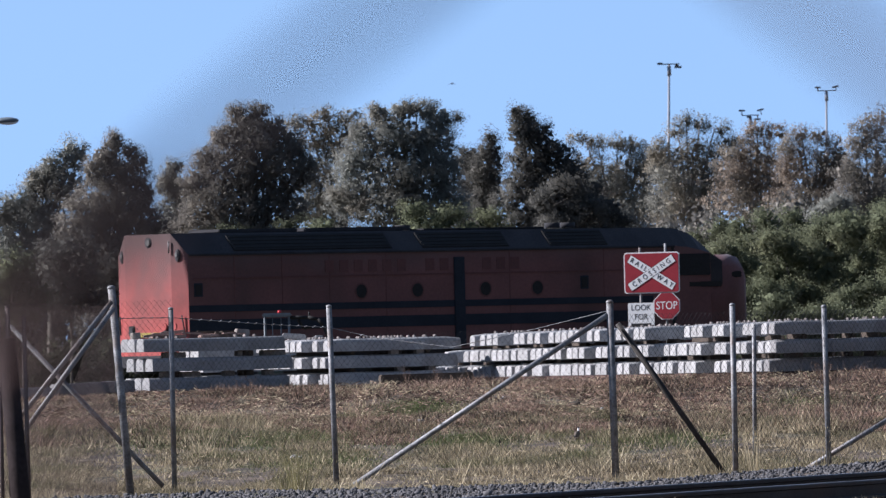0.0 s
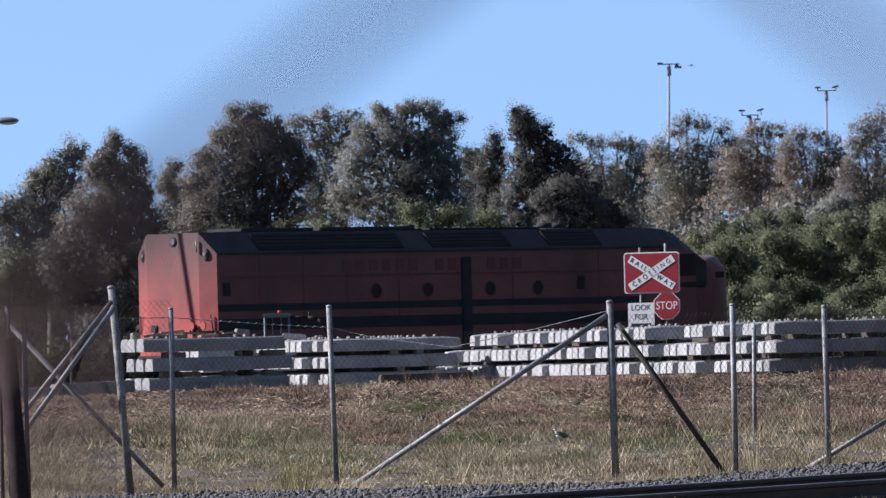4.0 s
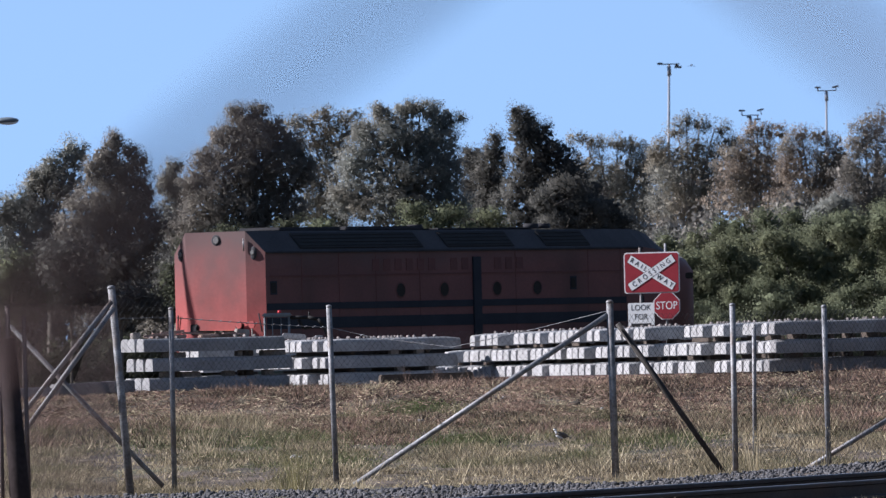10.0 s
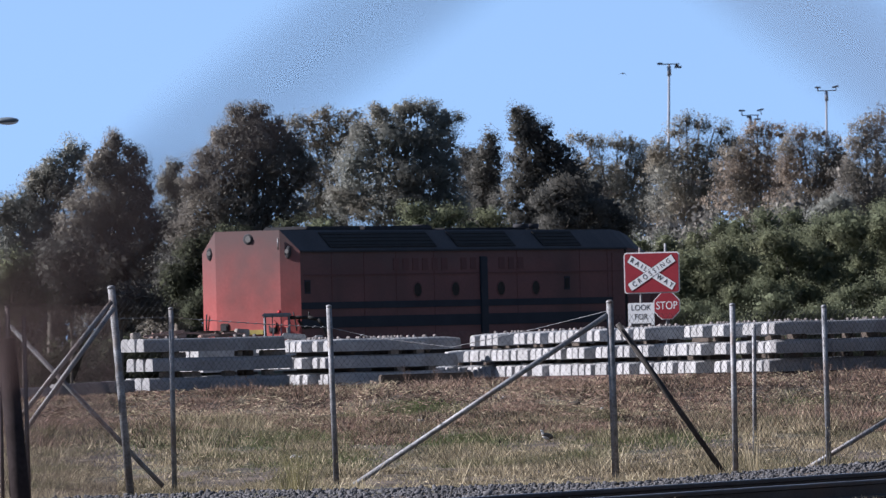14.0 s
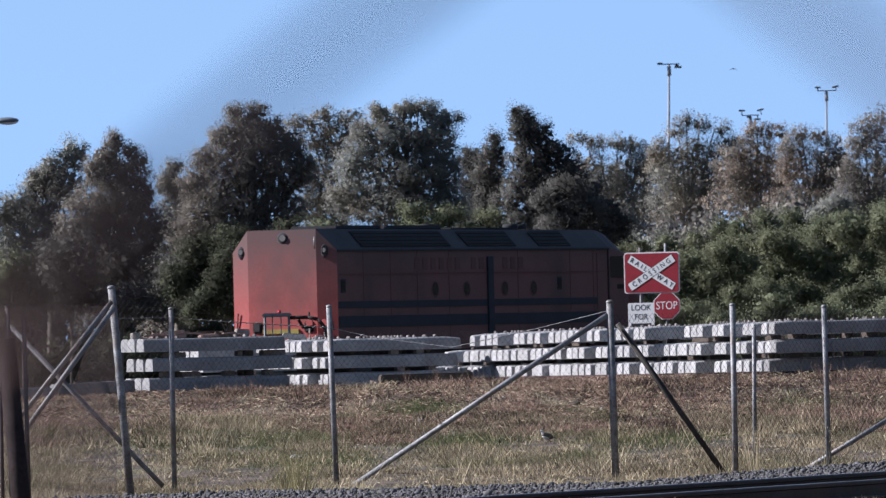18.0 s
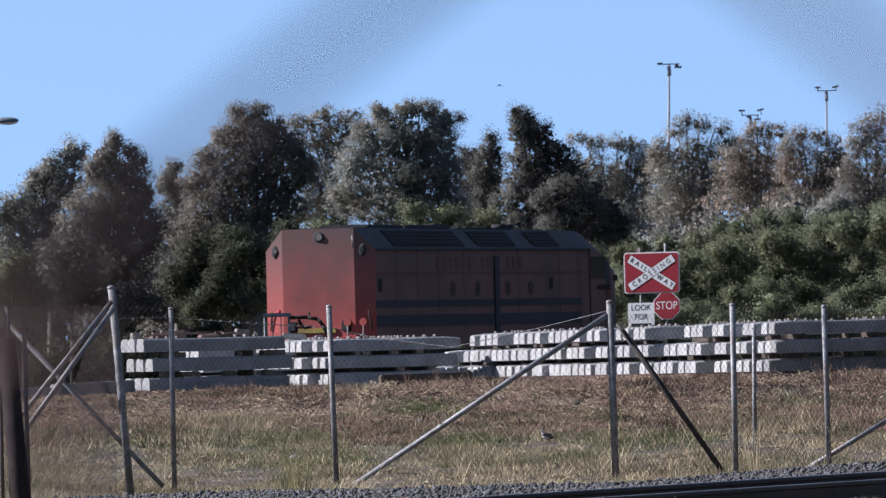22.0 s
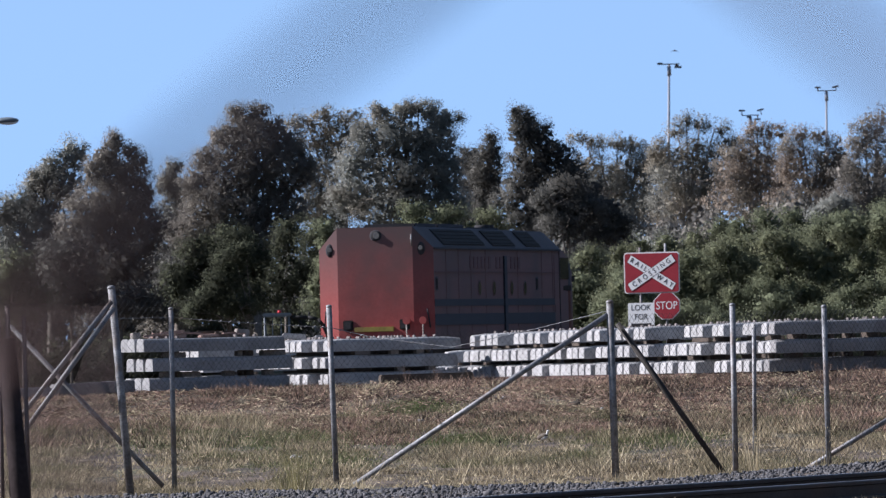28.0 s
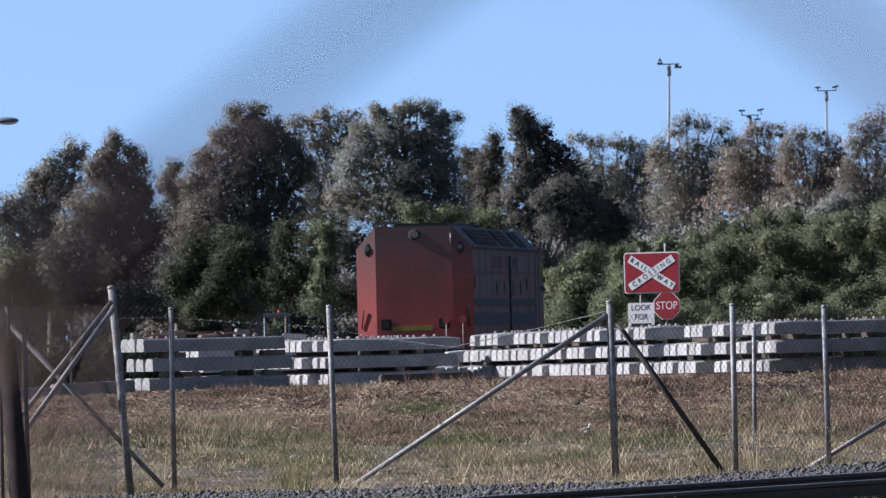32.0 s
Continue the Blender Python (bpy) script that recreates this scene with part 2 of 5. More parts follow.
def mesh_of(name, bm, mat):
    bmesh.ops.recalc_face_normals(bm, faces=bm.faces)
    me = bpy.data.meshes.new(name)
    bm.to_mesh(me)
    bm.free()
    me.materials.append(mat)
    return me


def thing(name, at, label, category, group="", kind="", rz=0.0):
    """An empty at the base of a thing, under which its parts hang."""
    ob = new(name)
    ob.empty_display_size = 0.2
    ob.matrix_basis = pose(at[0], at[1], at[2], 0, 0, rz)
    return tagged(ob, label, category, group, kind)


def part(name, bm, mat, parent, label="", at=None):
    ob = new(name, bm if isinstance(bm, bpy.types.Mesh) else mesh_of(name, bm, mat))
    ob.parent = parent
    if at is not None:
        ob.matrix_basis = at
    if label:
        ob["label"] = label
    return ob


def solid(name, bm, mat, m, label, category, group="", kind=""):
    """A thing that is one mesh."""
    ob = new(name, bm if isinstance(bm, bpy.types.Mesh) else mesh_of(name, bm, mat))
    ob.matrix_basis = m
    return tagged(ob, label, category, group, kind)


def arrays(name, verts, faces, mat, smooth=False):
    me = bpy.data.meshes.new(name)
    n, k = len(faces), faces.shape[1]
    me.vertices.add(len(verts))
    me.vertices.foreach_set("co", np.asarray(verts, dtype=np.float32).ravel())
    me.loops.add(n * k)
    me.loops.foreach_set("vertex_index", np.asarray(faces, dtype=np.int32).ravel())
    me.polygons.add(n)
    me.polygons.foreach_set("loop_start", np.arange(0, n * k, k, dtype=np.int32))
    me.polygons.foreach_set("loop_total", np.full(n, k, dtype=np.int32))
    if smooth:
        me.polygons.foreach_set("use_smooth", np.ones(n, dtype=bool))
    me.update(calc_edges=True)
    me.materials.append(mat)
    return me


def lettering(name, words, size, mat, parent, m, squeeze=1.0, spacing=1.0):
    """Words in the built-in font, as a thin mesh in the part's x-z plane."""
    cu = bpy.data.curves.new(name, "FONT")
    cu.body, cu.size, cu.align_x, cu.align_y, cu.extrude, cu.offset = words, size, "CENTER", "CENTER", 0.002, 0.0
    cu.space_character = spacing
    tmp = bpy.data.objects.new(name, cu)
    scene.collection.objects.link(tmp)
    me = bpy.data.meshes.new_from_object(tmp.evaluated_get(bpy.context.evaluated_depsgraph_get()))
    bpy.data.objects.remove(tmp)
    me.transform(Matrix.Diagonal((squeeze, 1, 1, 1)))
    me.materials.clear()
    me.materials.append(mat)
    return part(name, me, mat, parent, "", m)


# ---- ground ----
RAIL_A, RAIL_DIR = Vector((0.423, 87.12)), Vector((0.380, 0.925)).normalized()


def off_track(x, y):
    """Distance to the far side of the nearer running line's inner rail."""
    dx, dy = x - RAIL_A.x, y - RAIL_A.y
    return -dx * RAIL_DIR.y + dy * RAIL_DIR.x


def ballast_edge(x):
    """How far back the ballast reaches."""
    return 101.0 + 0.4 * np.sin(x * 2.3) + 3.6 * np.maximum(0, x - 1.7)


def smooth_step(a, b, v):
    t = np.clip((v - a) / (b - a), 0, 1)
    return t * t * (3 - 2 * t)


def ground_height(x, y):
    """The lie of the land: ballast by the track, a fenced hollow, a low bank, then the yard."""
    x, y = np.asarray(x, dtype=float), np.asarray(y, dtype=float)
    q = off_track(x, y)
    base = np.interp(y, [0, 40, 108, 119, 130, 140, 150, 158, 162, 182, 196, 230, 5000], [-0.3, -0.3, -0.36, -0.35, -0.17, 0.02, 0.28, 0.58, 0.64, 0.62, -0.1, -0.25, -0.3])
    base = base + 0.05 * np.sin(x * 0.9 + y * 0.13) * smooth_step(120, 128, y) * (1 - smooth_step(152, 158, y))
    bed = np.where(q < 0.05, -0.19, -0.10)
    w = smooth_step(-6.5, -5.0, q) * (1 - smooth_step(ballast_edge(x) - 1.5, ballast_edge(x) + 2.2, y)) * smooth_step(70, 78, y)
    z = base * (1 - w) + bed * w
    r = np.hypot(x - 0.48, y - 258.27)
    return np.where(r < 13.0, -1.3, z)


def graded(a, b, step, far, grow=1.35):
    """Even steps between a and b, then growing ones out to far."""
    mid = list(np.arange(a, b + 1e-6, step))
    lo, hi, d = [a], [b], step
    while hi[-1] < far[1] or lo[-1] > far[0]:
        d *= grow
        if hi[-1] < far[1]:
            hi.append(min(hi[-1] + d, far[1]))
        if lo[-1] > far[0]:
            lo.append(max(lo[-1] - d, far[0]))
    return np.array(lo[:0:-1] + mid + hi[1:])


gx = graded(-22, 22, 0.5, (-2500, 2500))
gy = graded(70, 300, 0.5, (-600, 4500))
GX, GY = np.meshgrid(gx, gy)
GZ = ground_height(GX, GY)
nx, ny = len(gx), len(gy)
quad = np.array([[j * nx + i, j * nx + i + 1, (j + 1) * nx + i + 1, (j + 1) * nx + i] for j in range(ny - 1) for i in range(nx - 1)])
ground = new("ground", arrays("ground", np.stack([GX, GY, GZ], -1).reshape(-1, 3), quad, EARTH, True))
tagged(ground, "dry grassy ground rising to a low bank", "ground", kind="structure")


# ---- the locomotive and its turntable ----
PIVOT = (0.432, 258.27, 0.0)
REAR = -9.88          # the flat end, ahead of which the body lies along +x


def locomotive():
    loco = thing("locomotive", PIVOT, "orange-red diesel locomotive with a black roof on a turntable", "locomotive")
    W2, WF, SH, TOP, SILL, CH = 1.43, 0.944, 3.62, 4.15, 1.12, 0.16
    CAB = 15.9

    def s(v):
        return REAR + v

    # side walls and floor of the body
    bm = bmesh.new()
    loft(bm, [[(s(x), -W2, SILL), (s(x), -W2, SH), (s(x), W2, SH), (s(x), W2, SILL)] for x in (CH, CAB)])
    part("body", bm, LOCO_SHADED_RED, loco, "grimy red side walls, darkened by painted shade")
    # the flat end with cut-off corners
    bm = bmesh.new()
    loft(bm, [[(s(0), -WF, SILL), (s(0), -WF, TOP - 0.006), (s(0), WF, TOP - 0.006), (s(0), WF, SILL)],
              [(s(CH), -W2 - 0.004, SILL), (s(CH), -W2 - 0.004, SH - 0.004), (s(CH), W2 + 0.004, SH - 0.004), (s(CH), W2 + 0.004, SILL)]])
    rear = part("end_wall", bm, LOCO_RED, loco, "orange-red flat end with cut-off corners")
    # roof with sloped shoulders
    bm = bmesh.new()
    loft(bm, [[(s(x), -v, h), (s(x), -w, t), (s(x), w, t), (s(x), v, h)] for x, v, h, w, t in ((0.0, WF, TOP - 0.004, WF - 0.003, TOP), (CH, W2 + 0.003, SH, WF, TOP), (CAB, W2, SH, WF, TOP - 0.05))])
    roof = part("roof", bm, LOCO_BLACK, loco, "sooty black roof with sloped shoulders")
    for x, ln, w, h in ((3.0, 2.5, 1.3, 0.10), (6.05, 3.2, 1.3, 0.11), (10.3, 4.0, 1.2, 0.06)):
        part("roof_hatch", box(bmesh.new(), ln, w, h, (s(x), 0, TOP - 0.0031 * x + h / 2), None, 0.03), LOCO_BLACK, roof)
    for x in (8.1, 13.0, 13.5):
        bm = tube(bmesh.new(), (s(x), 0.0, TOP), (s(x), 0.0, TOP + 0.13), 0.20, 0.20, 18)
        part("fan_ring", bm, LOCO_BLACK, roof)
    nrm = Vector((0, -(TOP - SH), -(W2 - WF))).normalized()
    ang = math.atan2(TOP - SH, W2 - WF)
    for side in (-1, 1):
        for x, ln in ((4.15, 5.0), (9.05, 2.8), (12.75, 1.9)):
            mid = ((W2 + WF) / 2)
            m = Matrix.Translation((s(x), side * (mid + 0.012), (SH + TOP) / 2 + 0.012 - 0.0016 * x)) @ Matrix.Rotation(-side * ang, 4, "X")
            g = part("radiator_grille", box(bmesh.new(), ln, 0.52, 0.03, (0, 0, 0), None, 0.006), LOCO_GRILLE, roof, "", m)
            for k in range(4):
                part("slat", box(bmesh.new(), ln - 0.1, 0.02, 0.02, (0, -0.18 + 0.12 * k, 0.018)), LOCO_GRILLE, g)
    # cab with a falling roof, raked windscreen and blunt nose
    cab_roof = ((CAB, W2, SH, WF, TOP - 0.05), (16.35, 1.42, 3.58, 0.93, TOP - 0.09), (16.75, 1.41, 3.50, 0.93, 3.95), (17.1, 1.40, 3.42, 0.95, 3.72))
    bm = bmesh.new()
    loft(bm, [[(s(x), -w, h), (s(x), -v, t), (s(x), v, t), (s(x), w, h)] for x, w, h, v, t in cab_roof])
    part("cab_roof", bm, LOCO_BLACK, roof)
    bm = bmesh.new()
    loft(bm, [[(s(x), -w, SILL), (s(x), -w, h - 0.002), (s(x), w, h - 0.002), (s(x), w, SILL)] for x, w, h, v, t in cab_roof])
    cab = part("cab", bm, LOCO_SHADED_RED, loco, "grimy red cab walls, darkened by painted shade")
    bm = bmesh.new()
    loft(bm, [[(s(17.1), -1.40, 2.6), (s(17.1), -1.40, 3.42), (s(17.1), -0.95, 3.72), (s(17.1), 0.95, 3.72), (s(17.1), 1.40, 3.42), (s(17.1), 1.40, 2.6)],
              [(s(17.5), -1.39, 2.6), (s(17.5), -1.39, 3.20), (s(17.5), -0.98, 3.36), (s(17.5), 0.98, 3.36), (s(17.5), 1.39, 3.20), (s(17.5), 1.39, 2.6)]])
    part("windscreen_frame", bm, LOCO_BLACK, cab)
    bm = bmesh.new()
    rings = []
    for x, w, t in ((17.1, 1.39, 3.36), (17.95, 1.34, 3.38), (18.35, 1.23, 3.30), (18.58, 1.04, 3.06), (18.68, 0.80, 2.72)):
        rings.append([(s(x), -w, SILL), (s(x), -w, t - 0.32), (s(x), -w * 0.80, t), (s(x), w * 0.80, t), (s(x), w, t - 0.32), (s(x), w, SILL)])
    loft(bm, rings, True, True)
    nose = part("nose", bm, LOCO_SHADED_RED, loco, "blunt grimy red nose, darkened by painted shade")
    for y in (-0.5, 0.5):
        m = Matrix.Translation((s(17.31), y, 3.56)) @ Matrix.Rotation(math.atan2(0.36, 0.40), 4, "Y")
        part("windscreen", box(bmesh.new(), 0.46, 0.80, 0.03, (0, 0, 0), None, 0.01), GLASS_DARK, cab, "", m)
    part("headlight", tube(bmesh.new(), (s(18.6), 0, 2.5), (s(18.76), 0, 2.5), 0.16, 0.16), LENS, nose)
    for side in (-1, 1):
        part("number_board", box(bmesh.new(), 0.34, 0.03, 0.16, (s(18.0), side * 1.345, 2.86), Matrix.Rotation(side * 0.10, 4, "Z"), 0.02), LOCO_GRILLE, nose)
        part("side_grille", box(bmesh.new(), 1.1, 0.02, 0.14, (s(16.9), side * 1.41, 2.62), None, 0.01), LOCO_GRILLE, cab)
    # bands, doors, windows and panel joints along the sides
    for side in (-1, 1):
        y = side * (W2 + 0.006)
        for z, h in ((2.265, 0.17), (1.85, 0.28)):
            part("band", box(bmesh.new(), CAB - CH - 0.02, 0.012, h, (s((CAB + CH) / 2), y, z)), LOCO_NAVY, loco, "dark navy painted band")
        part("cornice", box(bmesh.new(), CAB - CH - 0.05, 0.05, 0.05, (s((CAB + CH) / 2), side * (W2 + 0.012), SH - 0.02), None, 0.01), LOCO_BLACK, loco)
        part("pilaster", box(bmesh.new(), 0.34, 0.05, SH - SILL - 0.25, (s(8.75), side * (W2 + 0.02), (SH + SILL) / 2 - 0.06), None, 0.012), LOCO_NAVY, loco, "dark vertical pipe cover")
        for x in (0.467, 12.85):
            d = part("side_opening", box(bmesh.new(), 0.20, 0.02, 0.26, (s(x), y, 2.73), None, 0.006), LOCO_GRILLE, loco)
            part("surround", box(bmesh.new(), 0.27, 0.012, 0.34, (s(x), side * (W2 + 0.002), 2.73)), LOCO_NAVY, d)
        for x in (5.6, 7.4, 9.6, 11.3):
            w = part("porthole", tube(bmesh.new(), (s(x), side * (W2 - 0.01), 2.62), (s(x), side * (W2 + 0.014), 2.62), 0.17, 0.17, 18), GLASS_DARK, loco)
            part("rim", tube(bmesh.new(), (s(x), side * (W2 - 0.01), 2.62), (s(x), side * (W2 + 0.008), 2.62), 0.21, 0.21, 18), LOCO_FADED, w)
        for x in (1.6, 3.1, 4.6, 6.4, 10.4, 13.5, 14.9):
            part("panel_joint", box(bmesh.new(), 0.022, 0.010, SH - SILL - 0.1, (s(x), side * (W2 + 0.003), (SH + SILL) / 2)), LOCO_FADED, loco)
        part("cornice", box(bmesh.new(), CAB - CH - 0.3, 0.02, 0.03, (s((CAB + CH) / 2), y, 3.02)), LOCO_FADED, loco)
        for k in range(14):
            if k not in (6, 10):
                part("lettering_bar", box(bmesh.new(), 0.27, 0.012, 0.30, (s(4.6 + 0.46 * k), y, 3.26)), LOCO_FADED, loco)
        d = part("cab_door", box(bmesh.new(), 0.62, 0.02, 2.2, (s(15.42), side * (W2 + 0.003), 2.4), None, 0.01), LOCO_SHADED_RED, loco)
        part("door_jamb", box(bmesh.new(), 0.09, 0.02, 2.35, (s(15.80), side * (W2 + 0.008), 2.42), None, 0.01), LOCO_GRILLE, d)
        part("cab_window", box(bmesh.new(), 1.12, 0.02, 0.56, (s(16.5), side * 1.425, 3.13), None, 0.02), GLASS_DARK, cab)
        for x in (2.5, 6.0, 9.5, 13.0):
            part("step_edge", box(bmesh.new(), 0.6, 0.03, 0.07, (s(x), side * (W2 + 0.01), SILL + 0.06)), YELLOW, loco)
        part("grab_rail", tube(bmesh.new(), (s(0.10), side * (W2 - 0.10), 1.66), (s(0.05), side * (W2 - 0.16), 2.12), 0.018), LOCO_BLACK, rear)
    # fittings on the flat end
    lamp = part("headlight", egg(bmesh.new(), 0.035, 0.15, 0.135, (s(0.0), -0.03, 3.94), None, 14), LOCO_BLACK, rear, "round headlight in a dark housing")
    part("lens", tube(bmesh.new(), (s(-0.03), -0.05, 3.94), (s(-0.045), -0.05, 3.94), 0.085, 0.080, 14), LENS, lamp)
    for side in (-1, 1):
        lm = part("marker_lamp", egg(bmesh.new(), 0.045, 0.105, 0.165, (s(0.065), side * 1.14, 3.60), None, 12), LOCO_BLACK, rear, "dark marker lamp")
        part("lens", tube(bmesh.new(), (s(0.03), side * 1.14, 3.62), (s(0.01), side * 1.14, 3.62), 0.06, 0.055, 12), LENS, lm)
        sk = part("jumper_socket", box(bmesh.new(), 0.05, 0.25, 0.26, (s(-0.01), side * 0.71, 1.75), None, 0.02), LOCO_GRILLE, rear)
        part("cover", box(bmesh.new(), 0.03, 0.18, 0.19, (s(-0.04), side * 0.71, 1.74), None, 0.02), LOCO_BLACK, sk)
    part("grab_rail", tube(bmesh.new(), (s(-0.05), -0.93, 3.66), (s(-0.05), -0.93, 3.96), 0.018), GALV, rear)
    part("step_edge", box(bmesh.new(), 0.05, 1.0, 0.12, (s(-0.02), 0.06, 1.645), None, 0.01), YELLOW, rear, "yellow step edge")
    part("headstock", box(bmesh.new(), 0.25, 2.7, 0.3, (s(0.1), 0, 0.98), None, 0.02), LOCO_BLACK, loco)
    for y in (-0.78, -1.19):
        st = part("target_stem", tube(bmesh.new(), (s(-0.12), y, 0.98), (s(-0.12), y, 1.78), 0.018), PALE_TIMBER, loco)
        part("target", tube(bmesh.new(), (s(-0.14), y, 1.84), (s(-0.10), y, 1.84), 0.095, 0.095, 14), LOCO_RED, st)
    part("coupler", box(bmesh.new(), 0.5, 0.28, 0.3, (s(-0.2), 0, 0.85), None, 0.04), RAIL_STEEL, loco)
    part("underframe", box(bmesh.new(), 17.6, 2.6, 0.22, (s(9.4), 0, 1.0), None, 0.02), LOCO_BLACK, loco)
    part("fuel_tank", box(bmesh.new(), 3.6, 2.5, 0.75, (s(9.8), 0, 0.55), None, 0.12), LOCO_BLACK, loco)
    for x in (3.6, 15.6):
        bg = part("bogie", box(bmesh.new(), 4.6, 2.3, 0.35, (s(x), 0, 0.72), None, 0.05), LOCO_BLACK, loco)
        for dx in (-1.7, 0, 1.7):
            for y in (-0.75, 0.75):
                part("wheel", tube(bmesh.new(), (s(x + dx), y - 0.07, 0.51), (s(x + dx), y + 0.07, 0.51), 0.505, 0.505, 24), RAIL_STEEL, bg)
    return loco


def turntable():
    t = thing("turntable", (PIVOT[0], PIVOT[1], -1.3), "rusty steel locomotive turntable bridge", "turntable")
    for y in (-1.0, 1.0):
        part("girder", box(bmesh.new(), 24.4, 0.3, 0.85, (0, y, 0.62), None, 0.02), RUST, t)
        part("rail", box(bmesh.new(), 24.4, 0.07, 0.14, (0, y * 0.75, 1.23)), RAIL_STEEL, t)
    part("deck", box(bmesh.new(), 24.4, 3.4, 0.1, (0, 0, 1.10), None, 0.01), TIMBER, t)
    for x in (-11.6, 11.6):
        part("end_carriage", box(bmesh.new(), 0.5, 3.0, 0.35, (x, 0, 0.36), None, 0.03), RUST, t)
        for y in (-1.2, 1.2):
            part("wheel", tube(bmesh.new(), (x - 0.08, y, 0.2), (x + 0.08, y, 0.2), 0.2, 0.2, 18), RAIL_STEEL, t)
    return t


loco = locomotive()
table = turntable()


# ---- stacked concrete sleepers ----
def sleeper_mesh(mat, shape):
    bm = bmesh.new()
    rings = []
    for x, w, h in shape:
        e = 0.01 if abs(x) > 1.24 else 0.0
        rings.append([(x, -w / 2, e), (x, -w / 2 + 0.010, h * 0.70), (x, -w / 2 + 0.026, h * 0.90), (x, -w / 2 + 0.054, h), (x, w / 2 - 0.054, h), (x, w / 2 - 0.026, h * 0.90), (x, w / 2 - 0.010, h * 0.70), (x, w / 2, e)])
    loft(bm, rings)
    return mesh_of("concrete_sleeper", bm, mat)


SLEEPER = sleeper_mesh(CONCRETE, ((-1.25, 0.208, 0.178), (-1.236, 0.224, 0.188), (-0.96, 0.226, 0.215), (-0.62, 0.226, 0.215), (-0.3, 0.214, 0.206), (0.3, 0.214, 0.206), (0.62, 0.226, 0.215), (0.96, 0.226, 0.215), (1.236, 0.224, 0.188), (1.25, 0.208, 0.178)))
OLD_SLEEPER = sleeper_mesh(OLD_CONCRETE, ((-1.29, 0.236, 0.204), (-1.278, 0.250, 0.215), (-0.4, 0.250, 0.213), (0.4, 0.250, 0.213), (1.278, 0.250, 0.215), (1.29, 0.236, 0.204)))
# for the long stack's front sleepers, whose side shade is in the colour
SHADE_SLEEPER = SLEEPER.copy()
SHADE_SLEEPER.materials[0] = SHADE_CONCRETE
SHOULDER = mesh_of("rail_shoulder", box(bmesh.new(), 0.04, 0.08, 0.042, (0, 0, 0.018), None, 0.008), OLD_RUST)


def stack_axes(beta):
    """Along the sleepers and back along their row, for a stack turned by beta degrees."""
    b = radians(beta)
    return Vector((math.cos(b), math.sin(b), 0)), Vector((-math.sin(b), math.cos(b), 0))


AXIS, BACK = stack_axes(25)


def sleeper(end, z, slide, turn, label, group, shoulders, mesh=None, beta=25):
    """One sleeper whose lit end stands at a point."""
    ob = solid("concrete_sleeper", mesh or SLEEPER, OLD_CONCRETE if mesh else CONCRETE, pose(0, 0, 0), label, "railway sleeper", group)
    c = end + stack_axes(beta)[0] * (1.25 + slide)
    ob.matrix_basis = pose(c.x, c.y, z, 0, 0, beta + turn)
    if shoulders:
        for x in (-0.80, -0.62, 0.62, 0.80):
            part("rail_shoulder", SHOULDER, OLD_RUST, ob, "", Matrix.Translation((x, 0, 0.213)))
    return ob


def stack(end, count, base, pitch, group, label, spread, seed, step=0.0, mesh=None, gap=0.268, beta=25):
    """Three layers of sleepers side by side, on battens, with some standing out."""
    AXIS, BACK = stack_axes(beta)
    rnd = random.Random(seed)
    for layer in range(3):
        slide, left = 0.0, 0
        for i in range(count):
            if left == 0:
                left, slide = rnd.choice((1, 2, 2, 3, 3, 4)), spread * rnd.choice((-1.5, -1.0, -0.4, 0.0, 0.1, 0.3, 0.6))
            left -= 1
            e = Vector(end) + BACK * (gap * i)
            sleeper(e, base + layer * pitch, slide + rnd.uniform(-0.02, 0.02) - (step if i > 1 else 0.0), rnd.uniform(-0.8, 0.8), label, group, layer == 2, mesh, beta)
        if layer < 2:
            for x in (0.55, 1.95):
                mid = Vector(end) + AXIS * x + BACK * (gap * (count - 1) / 2)
                solid("timber_batten", box(bmesh.new(), 0.08, gap * count - 0.42, pitch - 0.219, (0, 0, 0), None, 0.006), TIMBER,
                      pose(mid.x, mid.y, base + layer * pitch + 0.2165 + (pitch - 0.219) / 2, 0, 0, beta), "dark timber batten between layers of sleepers", "batten", "battens in the stacks")


stack((-4.66, 160.0, 0), 3, 0.645, 0.310, "sleepers of the short stack", "dark grey weathered concrete sleeper in a layered stack", 0.06, 5, 0.0, OLD_SLEEPER, 0.272, 32)
stack((-2.00, 172.0, 0), 10, 0.625, 0.285, "sleepers of the middle stack", "grey concrete railway sleeper in a layered stack", 0.05, 9, 0.16)


stack((-4.24, 176.0, 0), 4, 0.62, 0.262, "sleepers of the rear stack", "grey concrete railway sleeper in a low rear stack", 0.05, 12)

# where each bundle of the long stack begins along the row, and how many sleepers it has, from the bottom layer up
BUNDLES = (
    ((0.56, 2), (1.41, 2), (2.03, 2), (3.20, 3), (4.03, 3), (4.98, 2), (5.72, 2), (6.58, 2), (7.29, 4), (8.25, 3), (8.98, 2), (9.71, 2), (10.31, 3), (11.14, 2), (11.71, 2), (12.41, 1), (12.95, 1), (13.5, 1)),
    ((0.40, 3), (1.31, 2), (2.07, 2), (3.06, 3), (3.83, 3), (4.98, 2), (5.79, 2), (6.64, 2), (7.51, 3), (8.43, 5), (9.64, 3), (10.38, 3), (11.07, 3), (11.78, 2), (12.9, 1)),
    ((0.44, 2), (1.21, 2), (2.13, 2), (2.99, 3), (5.04, 2), (5.83, 2), (6.86, 2), (7.64, 5), (9.24, 1), (9.55, 3), (10.74, 2), (11.37, 1), (11.84, 1)),
)


